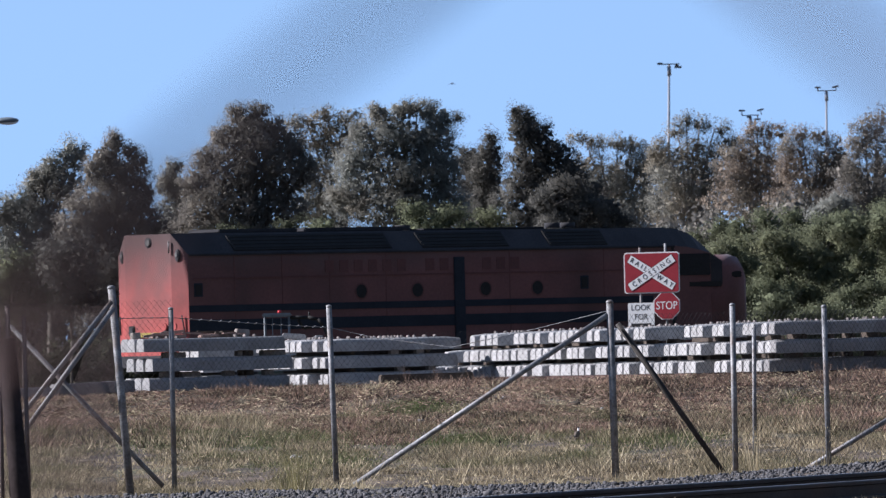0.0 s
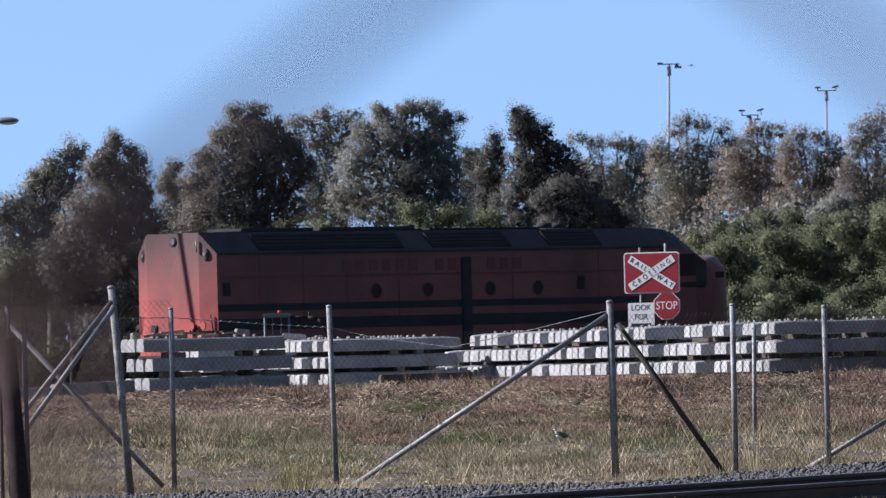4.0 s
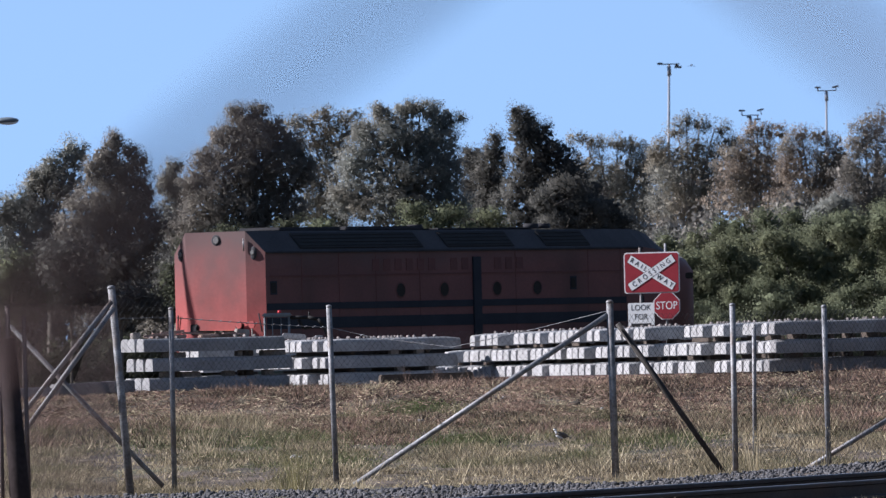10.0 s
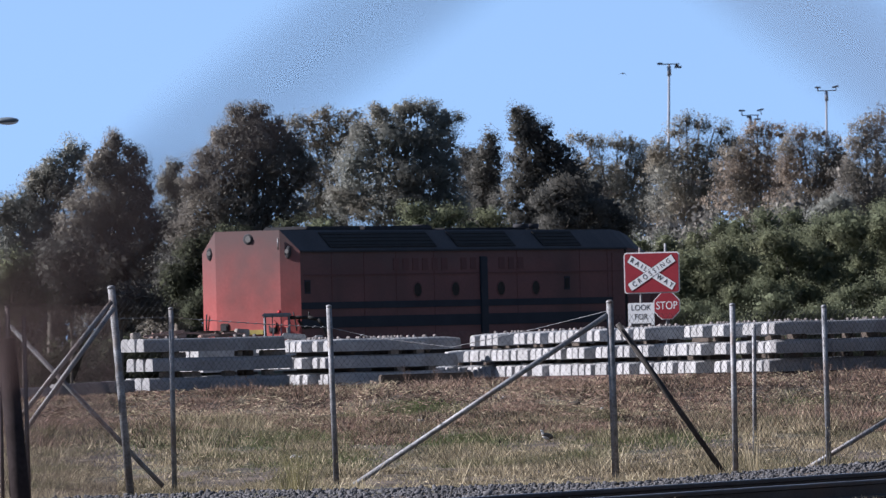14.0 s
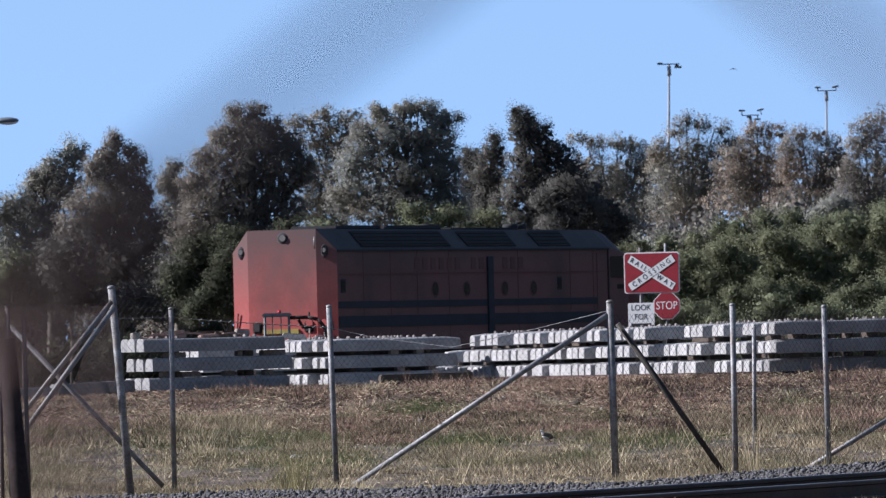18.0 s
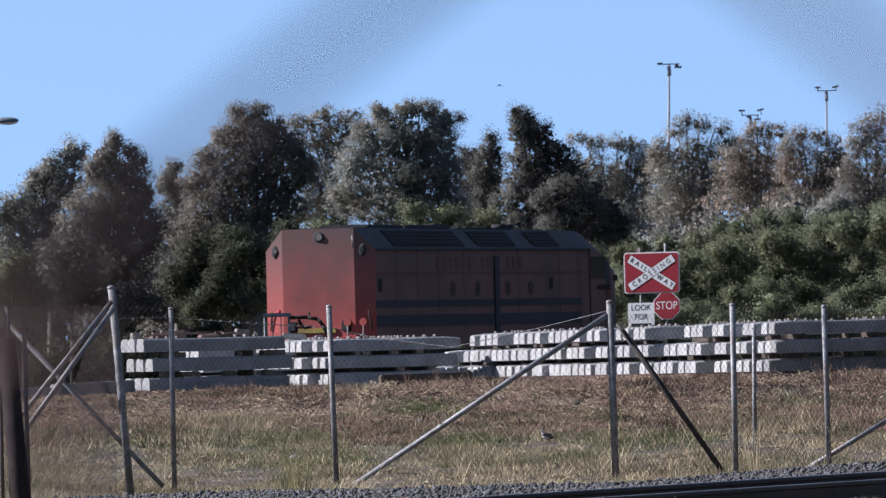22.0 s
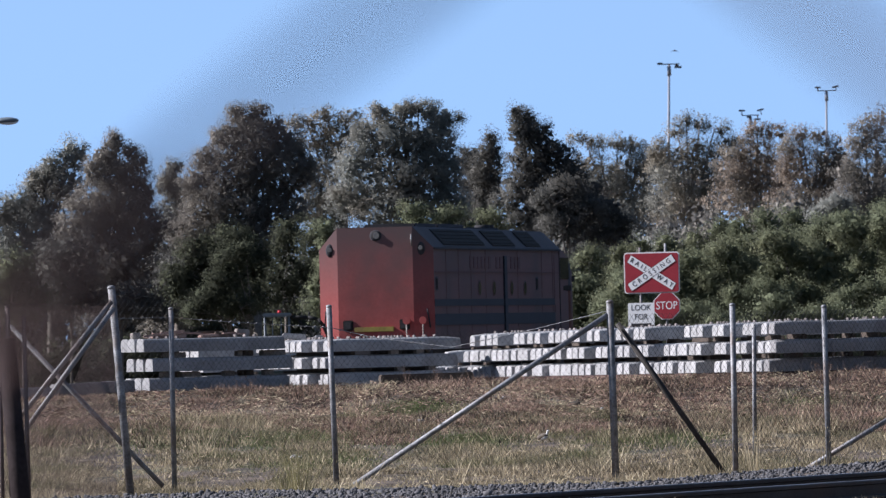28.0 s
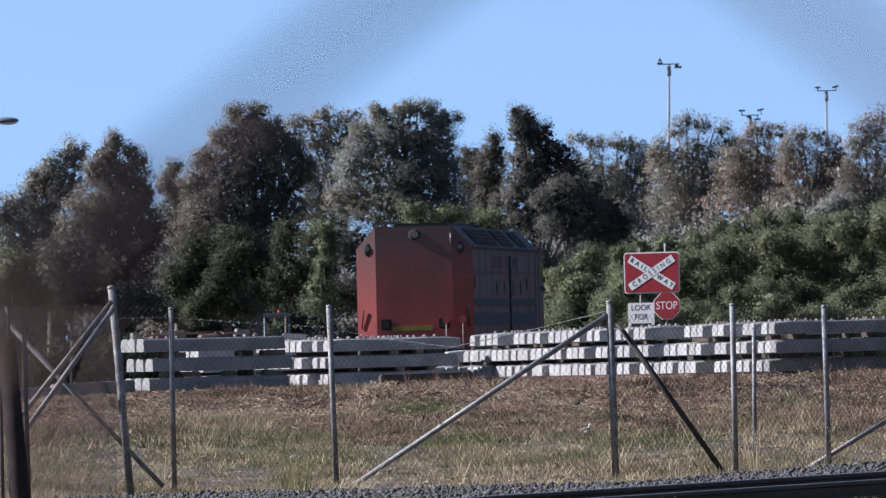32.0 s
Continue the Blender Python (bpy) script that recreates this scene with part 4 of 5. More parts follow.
# netting right in front of the camera, far out of focus
near = thing("wire_netting", (0, 2.126, -0.3), "brown wire netting before the lens, far out of focus", "wire netting")
KNOT, LEFT, RIGHT = Vector((0.03454, 0, 1.7566)), Vector((-0.06619, 0, 1.6828)), Vector((0.13163, 0, 1.6778))
part("top_rail", tube(bmesh.new(), (-2.8, 0, 2.04), (2.8, 0, 2.04), 0.021), GALV, near)
for d in (LEFT - KNOT, RIGHT - KNOT):
    up, down = (2.04 - KNOT.z) / d.z, (0.0 - KNOT.z) / d.z
    part("wire", tube(bmesh.new(), KNOT + d * up, KNOT + d * down, 0.0036, 0.0036, 10), NEAR_WIRE, near)
d = LEFT - KNOT
part("twisted_tie", tube(bmesh.new(), LEFT - d * 0.10 + Vector((0, 0.010, -0.0032)), LEFT + d * 0.55 + Vector((0.0026, 0.010, -0.0079)), 0.0032, 0.0037, 10), TWIST, near, "rusty tie wire")


# ---- trees and shrubs ----
TREES = (
    ("GREY", -11.61, 300, ((0.82, 7.33, 0.49, 0.52), (0.23, 6.97, 0.57, 0.52), (-0.21, 6.48, 0.57, 0.57), (0.46, 6.30, 0.89, 0.81), (-0.72, 5.83, 0.73, 0.57), (-1.23, 5.51, 0.65, 0.73), (-0.23, 5.31, 0.97, 0.81), (-0.92, 4.50, 0.97, 0.97), (0.42, 4.63, 0.97, 0.97))),
    ("OLIVE", -9.51, 297, ((0.08, 7.67, 0.29, 0.29), (-0.18, 7.21, 0.48, 0.48), (0.56, 7.28, 0.29, 0.35), (0.80, 6.94, 0.22, 0.29), (-0.44, 6.72, 0.56, 0.56), (0.30, 6.62, 0.72, 0.64), (0.79, 6.19, 0.45, 0.56), (-0.05, 5.72, 1.20, 0.88), (-0.73, 5.24, 1.12, 0.96), (0.76, 5.04, 0.96, 0.96), (-0.10, 4.07, 1.76, 1.12), (0.05, 3.07, 1.76, 0.80), (1.38, 3.53, 0.96, 0.96))),
    ("GREY", -7.88, 301, ((0.03, 6.90, 0.29, 0.29), (-0.12, 6.40, 0.49, 0.49), (0.20, 5.89, 0.65, 0.81), (0.01, 4.89, 0.81, 0.98))),
    ("OLIVE", -5.49, 299, ((-0.44, 8.40, 0.29, 0.29), (0.18, 8.44, 0.32, 0.29), (-0.16, 8.06, 0.73, 0.48), (0.67, 7.96, 0.40, 0.36), (-0.83, 7.75, 0.45, 0.45), (-0.01, 7.48, 1.13, 0.73), (1.07, 7.45, 0.57, 0.57), (-1.35, 7.09, 0.52, 0.45), (1.56, 6.77, 0.45, 0.61), (-0.45, 6.66, 1.29, 0.89), (0.72, 6.63, 1.05, 0.97), (-1.62, 6.35, 0.61, 0.65), (-0.80, 5.66, 1.45, 0.89), (0.86, 5.54, 0.89, 0.89), (-1.49, 4.85, 1.29, 0.89), (0.00, 4.64, 1.29, 0.97), (-1.19, 3.67, 1.45, 0.97))),
    ("FAR", -3.22, 340, ((-1.08, 7.09, 0.70, 0.83), (-1.01, 6.14, 0.83, 0.73), (-1.51, 8.96, 0.55, 0.37), (-0.56, 9.07, 0.73, 0.44), (0.30, 9.04, 0.55, 0.40), (-0.10, 8.39, 1.01, 0.64), (-0.86, 8.22, 0.92, 0.64), (-0.32, 7.26, 1.10, 0.92), (0.04, 6.30, 1.10, 0.83), (-0.64, 5.85, 0.92, 1.01))),
    ("GREY", -1.02, 305, ((-0.72, 8.43, 0.41, 0.30), (0.02, 8.50, 0.49, 0.33), (0.61, 8.52, 0.49, 0.33), (1.11, 8.22, 0.41, 0.41), (1.66, 8.24, 0.13, 0.16), (-1.27, 7.85, 0.53, 0.46), (-0.26, 7.74, 1.15, 0.74), (0.93, 7.54, 0.82, 0.74), (-1.30, 7.00, 0.82, 0.74), (0.05, 6.63, 1.48, 0.99), (1.24, 6.60, 0.58, 0.91), (-1.66, 5.99, 0.82, 0.66), (-0.31, 5.62, 1.65, 0.82), (1.22, 5.58, 0.82, 0.74))),
    ("DARK", 1.03, 310, ((-0.10, 7.09, 0.50, 0.47), (0.05, 6.31, 0.67, 0.92), (-0.06, 5.37, 0.75, 0.67))),
    ("DARK", 1.51, 308, ((0.15, 7.67, 0.23, 0.30), (0.11, 7.21, 0.42, 0.42), (0.00, 6.62, 0.58, 0.67), (0.07, 5.76, 0.67, 0.83))),
    ("DARK", 2.77, 302, ((-0.41, 8.26, 0.20, 0.36), (-0.12, 8.14, 0.33, 0.29), (-0.25, 7.67, 0.49, 0.49), (0.25, 7.57, 0.52, 0.49), (-0.02, 6.91, 0.78, 0.73), (0.74, 7.06, 0.57, 0.57), (1.15, 6.46, 0.57, 0.57), (0.63, 6.13, 0.98, 0.73), (1.64, 5.86, 0.57, 0.52), (2.21, 5.34, 0.52, 0.46), (2.62, 4.91, 0.41, 0.36), (-0.21, 5.82, 0.98, 0.98), (1.12, 5.28, 1.14, 0.73), (2.11, 4.67, 0.82, 0.49), (-0.07, 4.97, 1.14, 0.65))),
    ("DARK", 3.73, 298, ((0.04, 5.98, 0.72, 0.45), (-0.47, 5.58, 0.64, 0.48), (0.52, 5.30, 0.72, 0.56), (-0.07, 4.91, 0.89, 0.56))),
    ("FAR", 6.90, 400, ((1.38, 8.45, 0.54, 0.44), (1.64, 8.16, 0.65, 0.65), (-1.45, 9.42, 0.43, 0.26), (-0.79, 9.13, 0.58, 0.37), (0.21, 9.15, 0.78, 0.40), (0.88, 8.98, 0.49, 0.40), (-0.92, 8.35, 0.88, 0.55), (0.52, 8.21, 1.07, 0.64), (1.41, 7.94, 0.76, 0.76), (-0.16, 7.53, 1.51, 0.86), (1.16, 6.83, 1.51, 0.86), (0.25, 6.19, 1.30, 0.65))),
    ("FAR", 9.43, 385, ((1.75, 8.72, 0.41, 0.35), (-1.20, 8.36, 0.41, 0.39), (-0.97, 8.79, 0.37, 0.25), (-0.42, 9.31, 0.37, 0.35), (0.01, 9.68, 0.37, 0.32), (0.65, 9.50, 0.41, 0.35), (1.40, 9.37, 0.34, 0.28), (-0.78, 8.14, 0.66, 0.62), (0.31, 8.54, 0.94, 0.71), (1.38, 8.41, 0.75, 0.71), (-0.15, 7.46, 1.66, 0.94), (1.35, 7.42, 1.25, 0.94), (0.04, 6.38, 1.87, 0.83))),
    ("RUSSET", 11.74, 380, ((0.32, 9.19, 0.55, 0.35), (0.95, 9.01, 0.46, 0.35), (-0.11, 8.82, 0.41, 0.35), (-0.65, 8.31, 0.55, 0.44), (0.41, 8.28, 0.92, 0.61), (-0.46, 7.54, 1.23, 0.82), (0.81, 7.51, 1.13, 0.82), (-0.06, 6.47, 1.85, 0.82))),
    ("RUSSET", 13.67, 372, ((-0.78, 8.39, 0.40, 0.34), (-0.86, 7.60, 0.51, 0.51), (1.11, 7.76, 0.40, 0.43), (-0.42, 8.79, 0.45, 0.31), (0.31, 8.67, 0.51, 0.38), (0.92, 8.39, 0.33, 0.34), (-0.54, 8.11, 0.72, 0.51), (0.49, 7.77, 0.72, 0.60), (-0.15, 7.15, 1.21, 0.80), (0.89, 6.92, 0.80, 0.90), (-0.17, 6.22, 1.81, 0.70))),
    ("OLIVE", 14.17, 335, ((0.48, 8.41, 0.63, 0.51), (-0.09, 8.05, 0.58, 0.51), (-0.39, 7.49, 0.51, 0.51), (0.45, 7.38, 0.81, 0.81), (-0.68, 6.75, 0.54, 0.54), (0.05, 6.36, 1.09, 0.81), (-0.53, 5.63, 1.09, 0.72), (0.40, 5.42, 0.72, 0.90))),
)
SHRUBS = (
    ("GREEN", 4.06, 283, ((-0.71, 3.20, 0.49, 0.49), (0.08, 3.72, 0.54, 0.46), (-0.70, 2.76, 0.70, 0.61), (0.25, 3.03, 0.63, 0.47), (-0.82, 1.93, 0.72, 0.57), (0.32, 2.56, 0.52, 0.41), (-0.68, 1.75, 0.54, 0.54), (0.19, 1.81, 0.57, 0.49))),
    ("GREEN", 5.71, 285, ((-0.72, 3.85, 0.40, 0.35), (-0.16, 3.98, 0.45, 0.34), (0.57, 4.11, 0.34, 0.32), (-0.62, 3.33, 0.59, 0.43), (0.11, 3.34, 0.54, 0.43), (-0.60, 2.74, 0.72, 0.60), (0.45, 2.98, 0.68, 0.65), (-0.64, 2.12, 0.51, 0.38), (0.05, 2.13, 0.65, 0.54), (-0.73, 1.69, 0.57, 0.45), (0.00, 1.72, 0.52, 0.52), (0.69, 1.68, 0.51, 0.45))),
    ("GREEN", 7.43, 287, ((-0.88, 4.02, 0.45, 0.36), (-0.18, 4.00, 0.54, 0.51), (0.54, 4.45, 0.43, 0.42), (-0.79, 3.27, 0.74, 0.74), (0.28, 3.53, 0.62, 0.54), (-0.81, 3.03, 0.53, 0.53), (0.05, 2.94, 0.65, 0.54), (-0.86, 2.15, 0.70, 0.57), (0.21, 2.33, 0.68, 0.64), (-0.85, 1.80, 0.67, 0.59), (0.20, 1.90, 0.67, 0.65))),
    ("GREEN", 8.98, 283, ((-0.62, 4.43, 0.50, 0.46), (0.16, 4.57, 0.52, 0.49), (-0.64, 3.55, 0.73, 0.64), (0.44, 3.88, 0.54, 0.52), (-0.65, 3.11, 0.67, 0.54), (0.39, 3.30, 0.63, 0.54), (-0.63, 2.55, 0.64, 0.49), (0.21, 2.75, 0.60, 0.47), (-0.69, 2.18, 0.50, 0.40), (-0.06, 2.35, 0.52, 0.41), (0.64, 2.35, 0.50, 0.43), (-0.02, 1.75, 0.58, 0.50), (0.73, 1.67, 0.69, 0.52))),
    ("GREEN", 10.55, 285, ((-0.68, 4.65, 0.46, 0.42), (0.06, 4.33, 0.51, 0.49), (-0.62, 3.98, 0.52, 0.48), (0.23, 3.61, 0.72, 0.62), (-0.73, 3.45, 0.52, 0.46), (-0.07, 3.02, 0.65, 0.55), (-0.70, 2.68, 0.57, 0.48), (0.22, 2.49, 0.72, 0.59), (-0.64, 2.30, 0.60, 0.59), (0.21, 2.07, 0.57, 0.45), (-0.66, 1.59, 0.57, 0.54), (0.04, 1.51, 0.63, 0.62))),
    ("GREEN", 12.14, 287, ((-0.72, 4.64, 0.40, 0.40), (-0.18, 4.56, 0.48, 0.43), (0.53, 4.70, 0.50, 0.47), (-0.67, 3.95, 0.57, 0.51), (0.16, 3.90, 0.59, 0.53), (-0.76, 3.13, 0.60, 0.59), (0.15, 3.37, 0.50, 0.43), (-0.65, 2.68, 0.65, 0.64), (0.26, 2.71, 0.59, 0.48), (-0.65, 2.11, 0.51, 0.48), (0.08, 2.17, 0.57, 0.56), (-0.75, 1.54, 0.64, 0.53), (0.08, 1.52, 0.64, 0.50))),
    ("GREEN", 5.47, 275, ((-0.84, 2.42, 0.48, 0.37), (-0.40, 2.83, 0.46, 0.42), (0.01, 2.30, 0.45, 0.30), (0.44, 2.38, 0.37, 0.37))),
    ("GREEN", 7.17, 277, ((-0.89, 2.32, 0.46, 0.31), (-0.45, 2.67, 0.49, 0.31), (-0.02, 2.48, 0.40, 0.31), (0.41, 2.46, 0.34, 0.31))),
    ("GREEN", 8.73, 275, ((-0.80, 2.58, 0.34, 0.30), (-0.37, 2.46, 0.46, 0.40), (0.06, 2.68, 0.40, 0.34), (0.48, 2.43, 0.42, 0.42))),
    ("GREEN", 10.26, 277, ((-0.73, 2.55, 0.34, 0.39), (-0.29, 2.66, 0.45, 0.36), (0.13, 2.23, 0.43, 0.37), (0.57, 2.58, 0.43, 0.33))),
    ("GREEN", 11.64, 275, ((-0.80, 2.31, 0.42, 0.31), (-0.37, 2.57, 0.39, 0.39), (0.06, 2.59, 0.46, 0.37), (0.49, 2.63, 0.45, 0.31))),
    ("GREY", 11.38, 292, ((0.03, 5.17, 0.63, 0.41), (0.34, 4.77, 0.60, 0.38), (-0.47, 4.90, 0.47, 0.32))),
    ("DEEP", -6.01, 284, ((-0.79, 4.22, 0.69, 0.61), (-1.29, 3.44, 0.69, 0.69), (0.24, 4.51, 0.77, 0.54), (0.62, 3.94, 0.77, 0.69), (-0.17, 3.73, 0.77, 0.77), (0.28, 2.92, 1.07, 0.61), (-0.67, 2.79, 0.92, 0.61))),
    ("DEEP", -5.32, 281, ((-0.13, 4.24, 0.36, 0.27), (-0.48, 3.98, 0.53, 0.38), (-0.73, 3.39, 0.61, 0.46), (-1.05, 2.93, 0.61, 0.46), (-0.35, 2.68, 0.68, 0.38), (-1.45, 2.55, 0.61, 0.33))),
    ("GREEN", -3.22, 282, ((0.01, 4.71, 0.34, 0.30), (0.11, 4.27, 0.34, 0.38), (-0.06, 3.72, 0.34, 0.38), (-0.10, 3.17, 0.43, 0.43), (-0.09, 2.62, 0.52, 0.43))),
    ("DEEP", -3.32, 284, ((0.01, 4.53, 0.69, 0.69), (-0.17, 3.66, 0.77, 0.77))),
    ("DEEP", -4.49, 288, ((0.17, 4.51, 0.62, 0.78), (-0.02, 3.39, 0.93, 0.93))),
    ("DARK", -2.39, 286, ((-0.16, 4.29, 0.77, 0.77), (0.29, 3.32, 0.93, 0.93), (-0.51, 2.86, 0.77, 0.62))),
    ("GREEN", 0.32, 290, ((-1.02, 5.28, 0.47, 0.34), (-0.06, 5.14, 0.55, 0.31), (1.15, 5.00, 0.55, 0.28), (-0.63, 4.75, 0.94, 0.47), (0.81, 4.55, 1.10, 0.47), (-0.00, 4.09, 1.57, 0.63))),
    ("DARK", 1.14, 292, ((-1.32, 3.31, 1.58, 1.10), (1.12, 3.41, 1.58, 1.26))),
    ("DARK", -10.66, 290, ((-0.01, 4.04, 1.10, 0.94), (-0.04, 3.07, 1.10, 0.78), (1.57, 2.87, 1.25, 0.63), (3.21, 3.48, 1.10, 0.94), (3.02, 2.59, 1.25, 0.47))),
    ("GREEN", -11.95, 288, ((-0.10, 3.90, 0.70, 0.62), (-0.43, 3.27, 0.70, 0.62), (0.37, 3.17, 0.62, 0.54), (0.04, 2.69, 0.93, 0.39))),
)

LEAVES = {"GREY": LEAF_GREY, "DARK": LEAF_DARK, "OLIVE": LEAF_OLIVE, "GREEN": LEAF_GREEN, "DEEP": LEAF_DEEP, "FAR": LEAF_FAR, "RUSSET": LEAF_FAR_BROWN, "PALE": LEAF_PALE}
NAMES = {"GREY": "grey-green", "DARK": "dark green", "OLIVE": "olive-brown", "GREEN": "fresh green", "DEEP": "deep green", "FAR": "pale hazy", "RUSSET": "hazy brownish", "PALE": "pale olive"}


def leaf_cloud(lobes, rng, density, clump_r, leaf, depth, clumps=13, core=60):
    """Leaves in ragged clumps that fill a few rounded masses, as narrow triangles."""
    centres = []
    for cx, cz, rx, rz in lobes:
        n = int(clumps * math.pi * rx * rz) + 6
        d = rng.normal(size=(n, 3))
        d /= np.linalg.norm(d, axis=1)[:, None]
        r = rng.uniform(0.03, 1.12, n) ** 0.40
        centres.append(np.stack([cx + d[:, 0] * rx * r, d[:, 1] * rx * depth * r, cz + d[:, 2] * rz * r], 1))
    centres = np.concatenate(centres)
    per = rng.poisson(density, len(centres))
    size = rng.uniform(0.6, 1.35, len(centres)) * clump_r
    off = rng.normal(size=(per.sum(), 3))
    off *= (rng.uniform(0, 1, len(off)) ** 0.5 / np.linalg.norm(off, axis=1))[:, None]
    c = np.repeat(centres, per, 0) + off * np.repeat(size, per)[:, None] * np.array([1, 1, 0.85])
    n = len(c)
    a = rng.normal(size=(n, 3)) + np.array([0, 0, -0.7])
    a /= np.linalg.norm(a, axis=1)[:, None]
    b = np.cross(a, rng.normal(size=(n, 3)))
    b /= np.linalg.norm(b, axis=1)[:, None]
    ln = (leaf * rng.uniform(0.6, 1.4, n))[:, None]
    wd = ln * rng.uniform(0.45, 0.75, n)[:, None]
    v = np.stack([c - a * ln * 0.5 + b * wd * 0.5, c + a * ln * 0.5, c - a * ln * 0.5 - b * wd * 0.5], 1).reshape(-1, 3)
    # larger sprays deep inside, which close the crown
    deep = []
    for cx, cz, rx, rz in lobes:
        k = int(core * math.pi * rx * rz)
        d = rng.normal(size=(k, 3))
        d *= (rng.uniform(0, 1, k) ** 0.4 * 0.80 / np.linalg.norm(d, axis=1))[:, None]
        deep.append(np.stack([cx + d[:, 0] * rx, d[:, 1] * rx * depth, cz + d[:, 2] * rz], 1))
    deep = np.concatenate(deep)
    k = len(deep)
    a, b = rng.normal(size=(k, 3)), rng.normal(size=(k, 3))
    a *= (rng.uniform(0.08, 0.14, k) / np.linalg.norm(a, axis=1))[:, None]
    b *= (rng.uniform(0.06, 0.12, k) / np.linalg.norm(b, axis=1))[:, None]
    v = np.concatenate([v, np.stack([deep - a, deep + b, deep + a, deep + a, deep - b, deep - a], 1).reshape(-1, 3)])
    # leaves turn their faces outwards from the mass that they grow on
    tri = v.reshape(-1, 3, 3)
    mid = tri.mean(1)
    best, out = np.full(len(mid), 1e9), np.zeros((len(mid), 3))
    for cx, cz, rx, rz in lobes:
        d = (mid - np.array([cx, 0, cz])) / np.array([rx, rx * depth, rz])
        r = (d * d).sum(1)
        near = r < best
        best[near], out[near] = r[near], d[near]
    out /= np.linalg.norm(out, axis=1)[:, None] + 1e-6
    face = np.cross(tri[:, 1] - tri[:, 0], tri[:, 2] - tri[:, 0])
    face /= np.linalg.norm(face, axis=1)[:, None] + 1e-9
    back = (face * out).sum(1) < 0
    tri[back] = tri[back][:, ::-1]
    face[back] *= -1
    # shading normals all lean one way, to even out light over the crown
    turned = face * 0.5 + out * 0.35 + np.array([-0.2, -0.4, 0.5])
    turned /= np.linalg.norm(turned, axis=1)[:, None] + 1e-9
    return tri.reshape(-1, 3), np.arange(len(v)).reshape(-1, 3), np.repeat(turned, 3, 0)


def tree(kind, x, y, lobes, seed, name="tree", density=80, clump_r=0.17, leaf=0.12, bark=None, clumps=13, core=110):
    rng = np.random.default_rng(seed)
    z = float(ground_height(x, y))
    t = thing(name, (x, y, z), NAMES[kind] + (" leafy tree with a ragged crown" if name == "tree" else " bushy shrub beside the yard"), name, "trees behind the yard" if name == "tree" else "shrubs behind the yard")
    top = max(l[1] + l[3] * 0.5 for l in lobes)
    low = min(l[1] for l in lobes)
    rise = max(0.4, low * 0.7)
    bm = bmesh.new()
    thick = 1.0 if name == "tree" else 0.45
    tube(bm, (0, 0, -0.1), (0.05, 0, rise), (0.04 + 0.014 * top) * thick, (0.03 + 0.010 * top) * thick, 10)
    part("trunk", bm, bark or BARK, t)
    for cx, cz, rx, rz in lobes:
        bm = bmesh.new()
        a = Vector((0.05, 0, rise * 0.9))
        b = Vector((cx * 0.75, rng.uniform(-0.3, 0.3), cz - rz * 0.2))
        mid = a.lerp(b, 0.5) + Vector((0, 0, 0.15 * (b - a).length))
        r = (0.010 + 0.0035 * top) * thick
        tube(bm, a, mid, r * 1.3, r, 7)
        tube(bm, mid, b, r, r * 0.5, 7)
        for k in range(5):
            d = rng.normal(size=3)
            d /= np.linalg.norm(d)
            tube(bm, b, b + Vector((d[0] * rx * 0.75, d[1] * rx * 0.6, abs(d[2]) * rz * 0.7)), r * 0.45, r * 0.12, 5)
        part("limb", bm, bark or BARK, t)
    v, f, turned = leaf_cloud(lobes, rng, density, clump_r, leaf, 0.65, clumps, core)
    crown = arrays("crown", v, f, LEAVES[kind])
    crown.polygons.foreach_set("use_smooth", np.ones(len(f), dtype=bool))
    crown.normals_split_custom_set_from_vertices(turned)
    part("crown", crown, LEAVES[kind], t)
    return t


woods = []
for i, (kind, x, y, lobes) in enumerate(TREES):
    far = y > 330
    woods.append(tree(kind, x, y, lobes, 40 + i, "tree", 48 if far else 84, 0.27 if far else 0.25, 0.060 if far else 0.043, BARK_PALE if far and x > 3 else BARK, 28 if far else 36, 34 if far else 150))
for i, (kind, x, y, lobes) in enumerate(SHRUBS):
    tree(kind, x, y, lobes, 140 + i, "shrub", 84, 0.26, 0.043, None, 30, 120)


# taller bushes that join the two rows of the green hedge, and far trees that close the woods behind
rnd = random.Random(31)
for i in range(14):
    h = 2.5 + 0.10 * i
    lobes = tuple((rnd.uniform(-0.7, 0.7), h * u + rnd.uniform(-0.15, 0.15), rnd.uniform(0.45, 0.75), rnd.uniform(0.35, 0.55)) for u in (0.35, 0.5, 0.65, 0.8, 0.95, 1.1, 1.2))
    tree("GREEN", 4.2 + 0.62 * i, rnd.uniform(274.5, 280.5), lobes, 800 + i, "shrub", 70, 0.26, 0.050, None, 26, 120)
for i in range(10):
    h = rnd.uniform(1.7, 2.3)
    lobes = tuple((rnd.uniform(-0.6, 0.6), h * u, rnd.uniform(0.45, 0.7), rnd.uniform(0.3, 0.45)) for u in (0.35, 0.55, 0.75, 0.95, 1.0))
    tree("GREEN", 5.6 + 0.72 * i, rnd.uniform(270.5, 273.0), lobes, 860 + i, "shrub", 60, 0.26, 0.048, None, 26, 80)
for i in range(9):
    h = rnd.uniform(7.6, 8.5)
    lobes = tuple((rnd.uniform(-1.0, 1.0), h * u, rnd.uniform(0.7, 1.0), rnd.uniform(0.5, 0.8)) for u in (0.55, 0.65, 0.75, 0.85, 0.9, 0.97, 1.0))
    tree(("FAR", "RUSSET")[i % 2], 6.0 + 1.6 * i, rnd.uniform(406, 418), lobes, 830 + i, "tree", 36, 0.3, 0.080, BARK_PALE, 15, 30)


